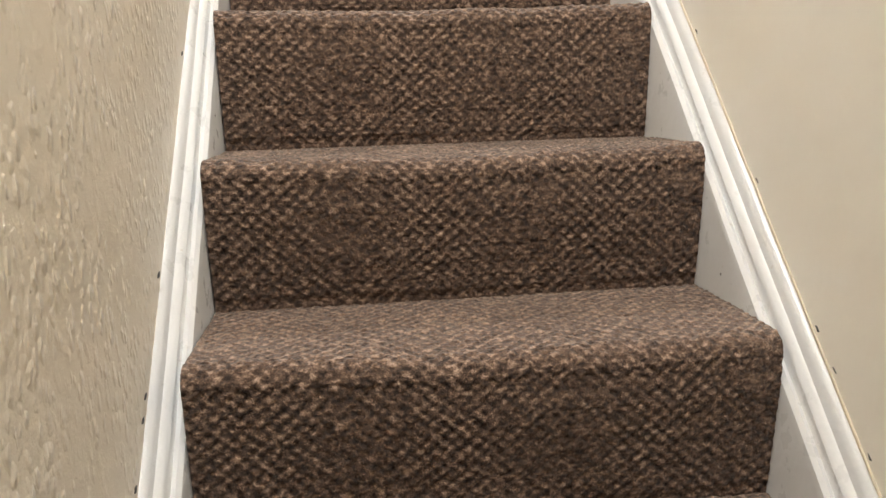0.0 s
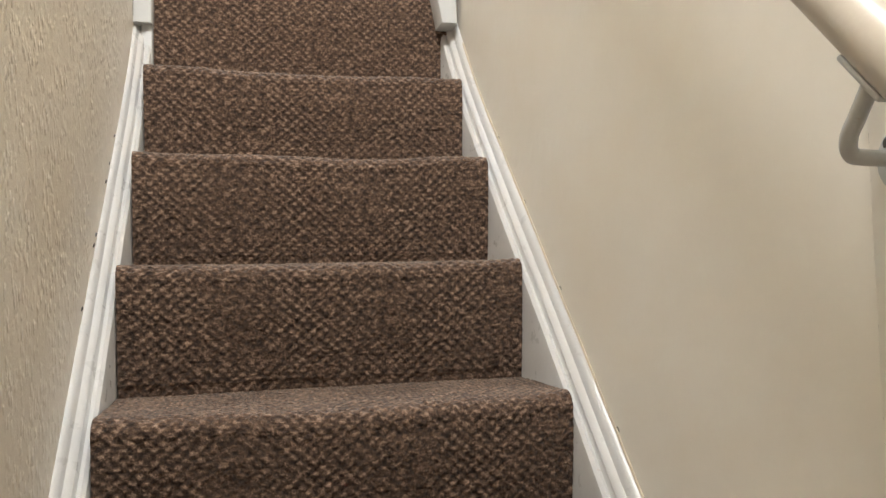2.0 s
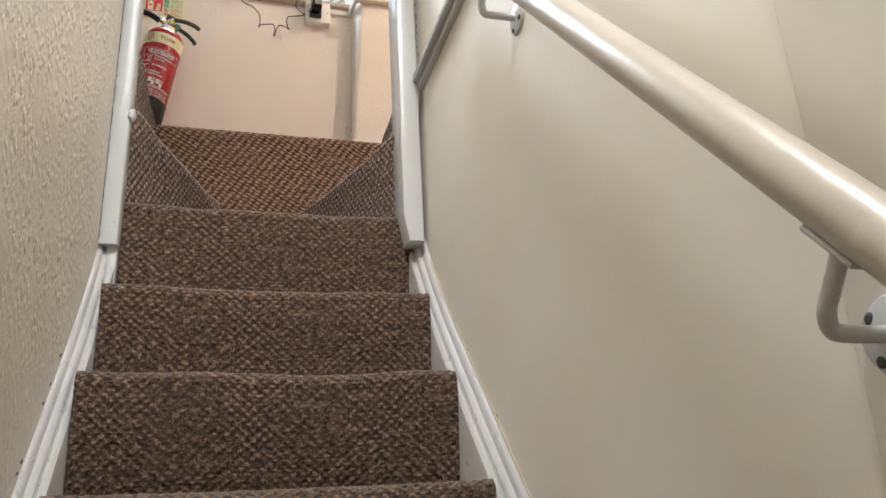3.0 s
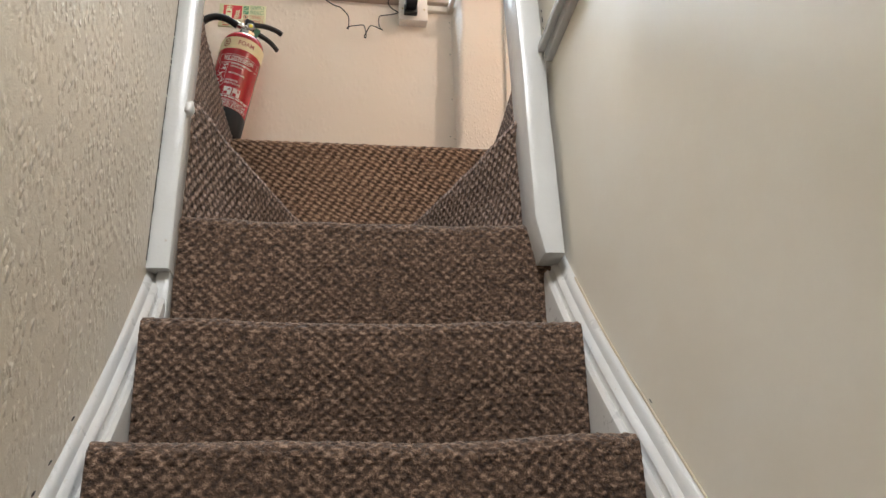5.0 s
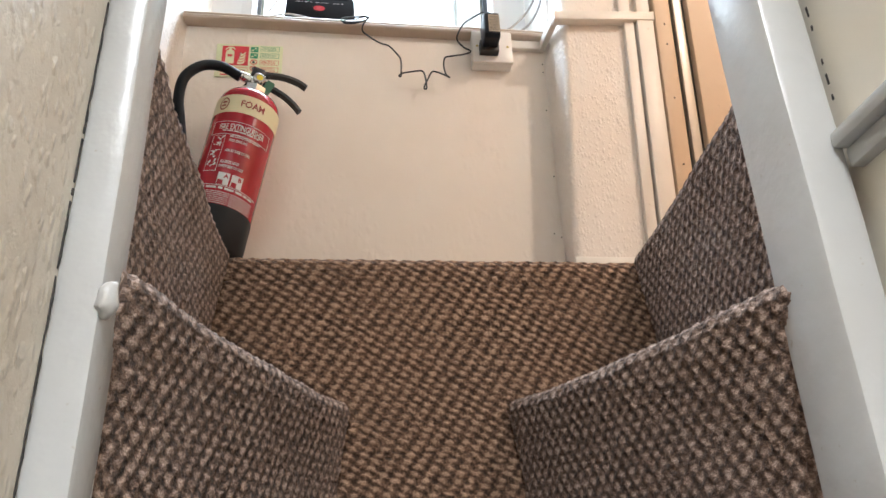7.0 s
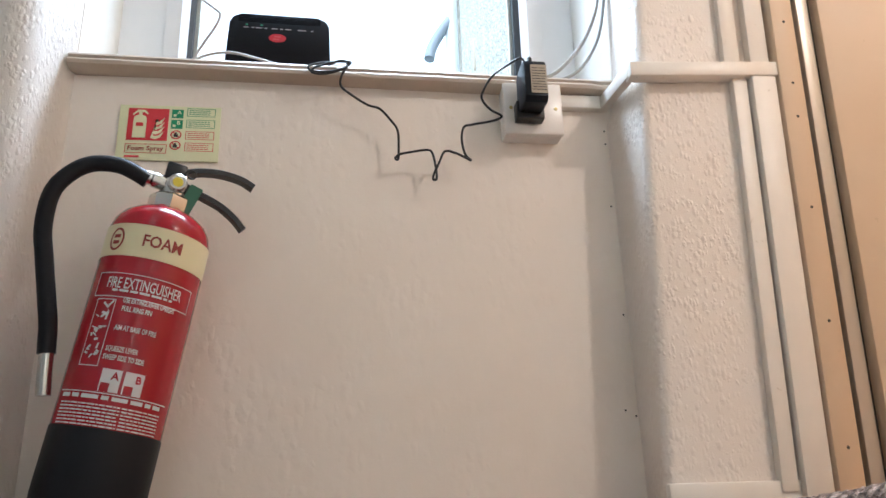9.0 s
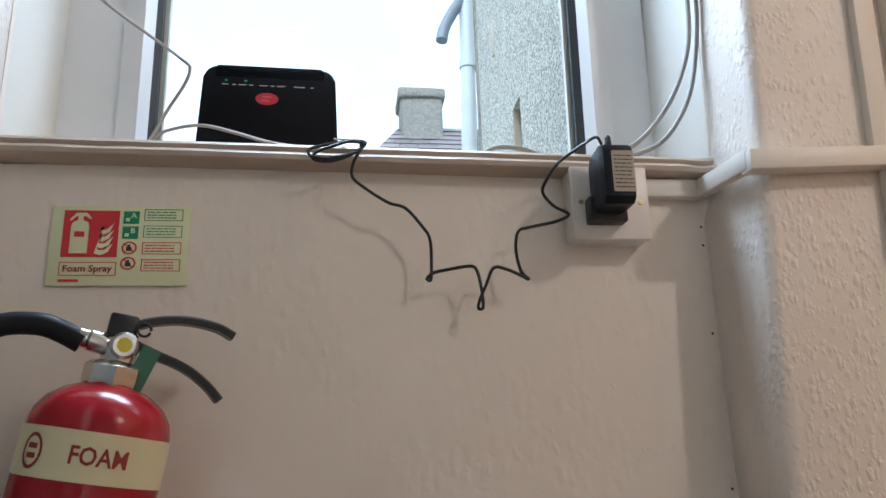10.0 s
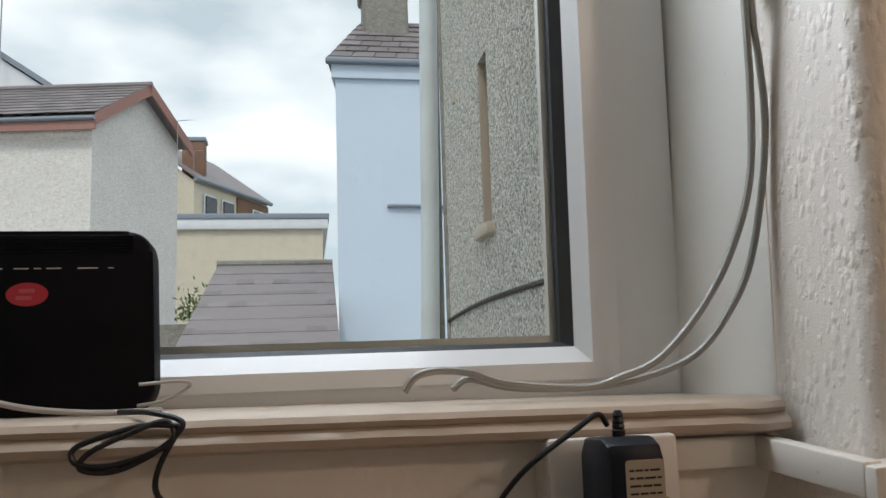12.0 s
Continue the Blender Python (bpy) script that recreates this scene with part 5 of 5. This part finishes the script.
vs = [bm.verts.new(p) for p in ((0.40, 11.9, 8.82), (6.1, 11.9, 8.82), (6.1, 14.6, 8.82), (0.78, 14.6, 8.82), (1.0, 13.2, 10.1), (5.4, 13.2, 10.1))]
for f in ((0, 1, 5, 4), (1, 2, 5), (2, 3, 4, 5), (3, 0, 4), (3, 2, 1, 0)):
    bm.faces.new([vs[k] for k in f])
roof = part("roof", bm, M_SLATE, house, "purple-grey slate roof")
slope_slates(roof, (0.40, 11.9, 8.83), (6.1, 11.9, 8.83), (5.4, 13.2, 10.11), (1.0, 13.2, 10.11), 7, 18, joined=True)
slope_slates(roof, (0.78, 14.6, 8.83), (0.40, 11.9, 8.83), (1.0, 13.2, 10.11), (0.98, 13.25, 10.11), 7, 9, joined=True)
bm = box((0.97, 12.75, 8.6), (1.68, 13.45, 10.62), 0.05, 3)
box((0.92, 12.7, 10.5), (1.73, 13.5, 10.72), 0.05, 3, bm=bm)
bmesh.ops.create_icosphere(bm, subdivisions=2, radius=0.2, matrix=pose(1.33, 13.1, 10.75) @ Matrix.Diagonal((1.4, 1, 0.5, 1)))
bmesh.ops.subdivide_edges(bm, edges=bm.edges[:], cuts=2)
for v in bm.verts:
    v.co += Vector((1, 1, 1)) * 0.03 * noise.noise(v.co * 4)
part("chimney", bm, M_STONE, house, "grey cement-rendered chimney stack")
part("wall_bar", tube([(1.20, 11.96, 6.40), (1.4, 11.95, 6.40), (2.1, 11.95, 6.38)], 0.03, 10), M_FASCIA, house, "dark horizontal pipe on the wall")

# outbuilding gable with red bargeboards
gable = thing("roughcast_house", (-5.0, 19.5, -0.3), "pale roughcast house with red bargeboards", "house")
gd, fd = Vector((1.27, 2.65, 0)).normalized(), Vector((-2.65, 0.46, 0)).normalized()
C0 = Vector((-4.18, 17.6, 0))
GW, FL, EZ, RZ = 2.90, 9.0, 10.36, 11.52


def gp(g, f, z):
    p = C0 + gd * g + fd * f
    return Vector((p.x, p.y, z))


bm = bmesh.new()
ends = []
for f in (0.0, FL):
    ends.append([bm.verts.new(gp(*q)) for q in ((0, f, -0.3), (GW, f, -0.3), (GW, f, EZ), (GW / 2, f, RZ), (0, f, EZ))])
for k in range(5):
    bm.faces.new((ends[0][k], ends[0][(k + 1) % 5], ends[1][(k + 1) % 5], ends[1][k]))
bm.faces.new(ends[0])
bm.faces.new(ends[1])
part("wall", bm, M_ROUGH, gable)


def slab(pts, thick, bm=None):
    bm = bm or bmesh.new()
    n = (pts[1] - pts[0]).cross(pts[2] - pts[0]).normalized()
    a = [bm.verts.new(p) for p in pts]
    b = [bm.verts.new(p + n * thick) for p in pts]
    bm.faces.new(a)
    bm.faces.new(b[::-1])
    for k in range(len(pts)):
        bm.faces.new((a[k], a[(k + 1) % len(pts)], b[(k + 1) % len(pts)], b[k]))
    return bm


sl = (RZ - EZ) / (GW / 2)
roof = part("roof", slab([gp(-0.25, -0.25, EZ - 0.25 * sl), gp(-0.25, FL, EZ - 0.25 * sl), gp(GW / 2, FL, RZ), gp(GW / 2, -0.25, RZ)], 0.06), M_SLATE, gable, "weathered slate roof")
slope_slates(roof, gp(-0.25, FL, EZ - 0.25 * sl + 0.09), gp(-0.25, -0.25, EZ - 0.25 * sl + 0.09), gp(GW / 2, -0.25, RZ + 0.09), gp(GW / 2, FL, RZ + 0.09), 9, 24, joined=True)
part("roof_back", slab([gp(GW + 0.12, -0.25, EZ - 0.12 * sl), gp(GW + 0.12, FL, EZ - 0.12 * sl), gp(GW / 2, FL, RZ), gp(GW / 2, -0.25, RZ)], 0.06), M_SLATE, gable)
part("ridge", tube([gp(GW / 2, -0.28, RZ + 0.12), gp(GW / 2, FL, RZ + 0.12)], 0.09, 10, steps=1), M_SLATE, gable)
for g0, g1 in ((-0.25, GW / 2), (GW + 0.12, GW / 2)):
    z0 = EZ - (0.25 if g0 < 0 else 0.12) * sl
    part("bargeboard", slab([gp(g0, -0.26, z0 - 0.22), gp(g0, -0.26, z0 + 0.1), gp(g1, -0.26, RZ + 0.12), gp(g1, -0.26, RZ - 0.2)], 0.05), M_BARGE, gable, "faded red bargeboard")
part("fascia", slab([gp(-0.26, -0.25, EZ - 0.55), gp(-0.26, -0.25, EZ - 0.28), gp(-0.26, FL, EZ - 0.28), gp(-0.26, FL, EZ - 0.55)], 0.05), M_BARGE, gable, "faded red eaves board")
part("gutter", tube([gp(-0.34, -0.28, EZ - 0.27), gp(-0.34, FL, EZ - 0.27)], 0.06, 10, steps=1), M_FASCIA, gable)


def aerial(base, h, s, label):
    """A rooftop television aerial: mast, boom and cross rods."""
    ob = thing("television_aerial", base, label, "aerial")
    b = Vector(base)
    part("mast", tube([b, b + Vector((0, 0, h))], 0.02 * s, 6, steps=1), M_DULLMETAL, ob)
    top = b + Vector((0, 0, h))
    part("boom", tube([top + Vector((-0.55 * s, 0.1, 0)), top + Vector((0.55 * s, -0.1, 0))], 0.014 * s, 6, steps=1), M_DULLMETAL, ob)
    for k in range(5):
        c = top + Vector(((-0.5 + 0.25 * k) * s, 0.09 - 0.045 * k, 0))
        part("rod", tube([c + Vector((0.15 * s, 0.25 * s, 0.1 * s)), c - Vector((0.15 * s, 0.25 * s, 0.1 * s))], 0.008 * s, 5, steps=1), M_DULLMETAL, ob)
    return ob


gable_aerial = aerial(gp(GW * 0.8, -0.34, 10.0), 0.9, 0.55, "small metal aerial on the gable wall")
mast_aerial = aerial((-14.2, 39.0, 21.9), 5.2, 2.0, "tall metal television aerial on a mast")

# slate lean-to roof in the yard
lean = thing("lean_to", (-0.4, 12.0, -0.3), "low outbuilding with a purple-grey slate roof", "outbuilding")
part("wall", box((-1.30, 10.85, -0.3), (0.42, 13.5, 4.5)), M_CREAMWALL, lean)
part("roof", slab([Vector((-1.38, 10.7, 4.50)), Vector((0.46, 10.7, 4.50)), Vector((0.46, 13.6, 6.13)), Vector((-1.24, 13.6, 6.13))], 0.05), M_SLATE, lean)
part("ridge", tube([(-1.26, 13.62, 6.20), (0.46, 13.62, 6.20)], 0.075, 10, steps=1), M_STONE, lean, "grey ridge tiles")

# cream flat-roofed extension
flat_b = thing("flat_roofed_extension", (-3.5, 34.0, -0.3), "cream rendered extension with a flat roof", "building")
part("wall", box((-9.0, 30.0, -0.3), (0.86, 40.0, 11.35)), M_CREAMWALL, flat_b)
part("fascia", box((-9.2, 29.8, 11.35), (1.06, 40.2, 11.72), 0.02), M_WHITEFASCIA, flat_b, "white fascia board")
part("roof_edge", box((-9.25, 29.75, 11.72), (1.11, 40.25, 11.92), 0.02), M_FASCIA, flat_b, "blue-grey roof edge")

# terrace behind
terr = thing("terraced_houses", (-5.5, 52.0, -0.3), "far cream and brick terrace with slate roof", "house")
p0, p1 = Vector((-5.87, 44.8, 0)), Vector((-2.29, 52.6, 0))
td = (p1 - p0).normalized()
tn = Vector((-td.y, td.x, 0))
up = Vector((0, 0, 1))
bm = slab([p0 - up * 0.3, p1 - up * 0.3, p1 + up * 18.4, p0 + up * 18.4], 0.1)
slab([p0 - up * 0.3, p0 + tn * 8 - up * 0.3, p0 + tn * 8 + up * 18.4, p0 + tn * 4 + up * 21.5, p0 + up * 18.4], 0.1, bm)
part("wall", bm, M_CREAMWALL, terr)
part("brick_bay", slab([p0 + td * 4.6 - tn * 0.1 + up * 14, p1 - tn * 0.1 + up * 14, p1 - tn * 0.1 + up * 18.2, p0 + td * 4.6 - tn * 0.1 + up * 18.2], 0.08), M_BRICK, terr, "brown brick front")
for s in (1.0, 2.9, 6.6):
    w = part("window", slab([p0 + td * s - tn * 0.2 + up * 15.6, p0 + td * (s + 1.1) - tn * 0.2 + up * 15.6, p0 + td * (s + 1.1) - tn * 0.2 + up * 17.6, p0 + td * s - tn * 0.2 + up * 17.6], 0.1), M_DARKGLASS, terr, "dark sash window")
    part("frame", slab([p0 + td * (s - 0.12) - tn * 0.16 + up * 15.5, p0 + td * (s + 1.22) - tn * 0.16 + up * 15.5, p0 + td * (s + 1.22) - tn * 0.16 + up * 17.72, p0 + td * (s - 0.12) - tn * 0.16 + up * 17.72], 0.05), M_WHITEFASCIA, w)
e0, e1 = p0 - td * 0.3 - tn * 0.4 + up * 18.4, p1 - tn * 0.4 + up * 18.4
roof = part("roof", slab([e0, e1, e1 + tn * 4.4 + up * 3.2, e0 + tn * 4.4 + up * 3.2], 0.12), M_SLATE, terr, "slate roof")
part("gutter", tube([e0, e1], 0.14, 8, steps=1), M_FASCIA, terr)
c = Vector((-5.6, 46.2, 0))
ch = part("chimney", box((c.x - 1.0, c.y - 0.5, 18.6), (c.x + 0.25, c.y + 0.5, 20.95), 0.05), M_BRICK, terr, "red-brown brick chimney")
part("cap", box((c.x - 1.08, c.y - 0.58, 20.95), (c.x + 0.33, c.y + 0.58, 21.2), 0.03), M_FASCIA, ch)
chimney_aerial = aerial((c.x - 0.3, c.y - 0.7, 18.9), 1.4, 0.9, "small metal aerial by a chimney")

# far gabled house
far = thing("far_gabled_house", (-19.0, 40.0, -0.3), "far grey-white house with a sloping roof", "house")
bm = prism([(-24.0, -0.3), (-11.4, -0.3), (-11.4, 20.6), (-14.4, 22.6), (-24.0, 22.6)], "y", 39.5, 48.0)
part("wall", bm, M_WHITEFASCIA, far)
part("roof", slab([Vector((-11.0, 39.3, 20.4)), Vector((-11.0, 48.2, 20.4)), Vector((-14.5, 48.2, 22.75)), Vector((-14.5, 39.3, 22.75))], 0.25), M_FASCIA, far, "grey roof slope")

# a tuft of wall weed by the yard roof
rnd = random.Random(12)
bm = bmesh.new()
for _ in range(260):
    p = Vector((-1.75 + rnd.gauss(0, 0.14), 15.0 + rnd.gauss(0, 0.12), 5.55 + abs(rnd.gauss(0, 0.24))))
    q = Euler((rnd.uniform(0, 6), rnd.uniform(0, 6), rnd.uniform(0, 6))).to_matrix()
    l = rnd.uniform(0.03, 0.07)
    bm.faces.new([bm.verts.new(p + q @ Vector(v)) for v in ((-l, 0, 0), (0, -l * 0.35, 0), (l, 0, 0.01), (0, l * 0.35, 0))])
tuft = thing("wall_plant", (-1.75, 15.0, 5.5), "green self-sown plant on the yard wall", "plant")
part("leaves", bm, M_LEAF, tuft)
part("stems", tube([(-1.75, 15.0, 5.45), (-1.72, 15.0, 5.7), (-1.76, 15.0, 5.95)], 0.012, 6), M_LEAF, tuft)
yard_wall = structure("wall_yard", box((-2.6, 15.0, -0.3), (-1.3, 15.3, 5.5)), M_STONE, "grey stone yard wall", "wall")

slope_slates(lean, (-1.38, 10.7, 4.52), (0.46, 10.7, 4.52), (0.46, 13.6, 6.15), (-1.24, 13.6, 6.15), 7, 7)

# ---- the neighbourhood, set down at its height below the window ----
GROUND_DROP = ((wing, -0.017, 0.19, 1.0, -0.375), (pipe, -0.022, 0.19, 1.0, -0.47), (house, -0.155, 0.60, 0.874, -0.29), (gable, -0.26, 0.70, 0.815, -0.087), (lean, -0.16, 0.22, 0.777, -0.166),
               (flat_b, -0.47, 0.80, 1.0, -3.53), (terr, -0.72, 1.30, 0.967, -4.71), (far, -0.60, 1.60, 1.0, -4.60), (tuft, -0.21, 0.21, 1.0, -1.68), (yard_wall, -0.21, 0.21, 1.0, -1.68),
               (gable_aerial, -0.26, 0.70, 0.815, -0.087), (mast_aerial, -0.57, 1.60, 1.0, -4.93), (chimney_aerial, -0.72, 1.30, 0.967, -4.71))
bpy.context.view_layer.update()
for root, dx, dy, tall, dz in GROUND_DROP:
    root.matrix_world = Matrix.Translation((dx, dy, dz)) @ Matrix.Diagonal((1, 1, tall, 1)) @ root.matrix_world
bpy.context.view_layer.update()

# ---- to metres ----
for ob in scene.objects:
    if ob.parent is None and ob is not cam:
        ob.matrix_world = Matrix.Scale(SIZE, 4) @ ob.matrix_world
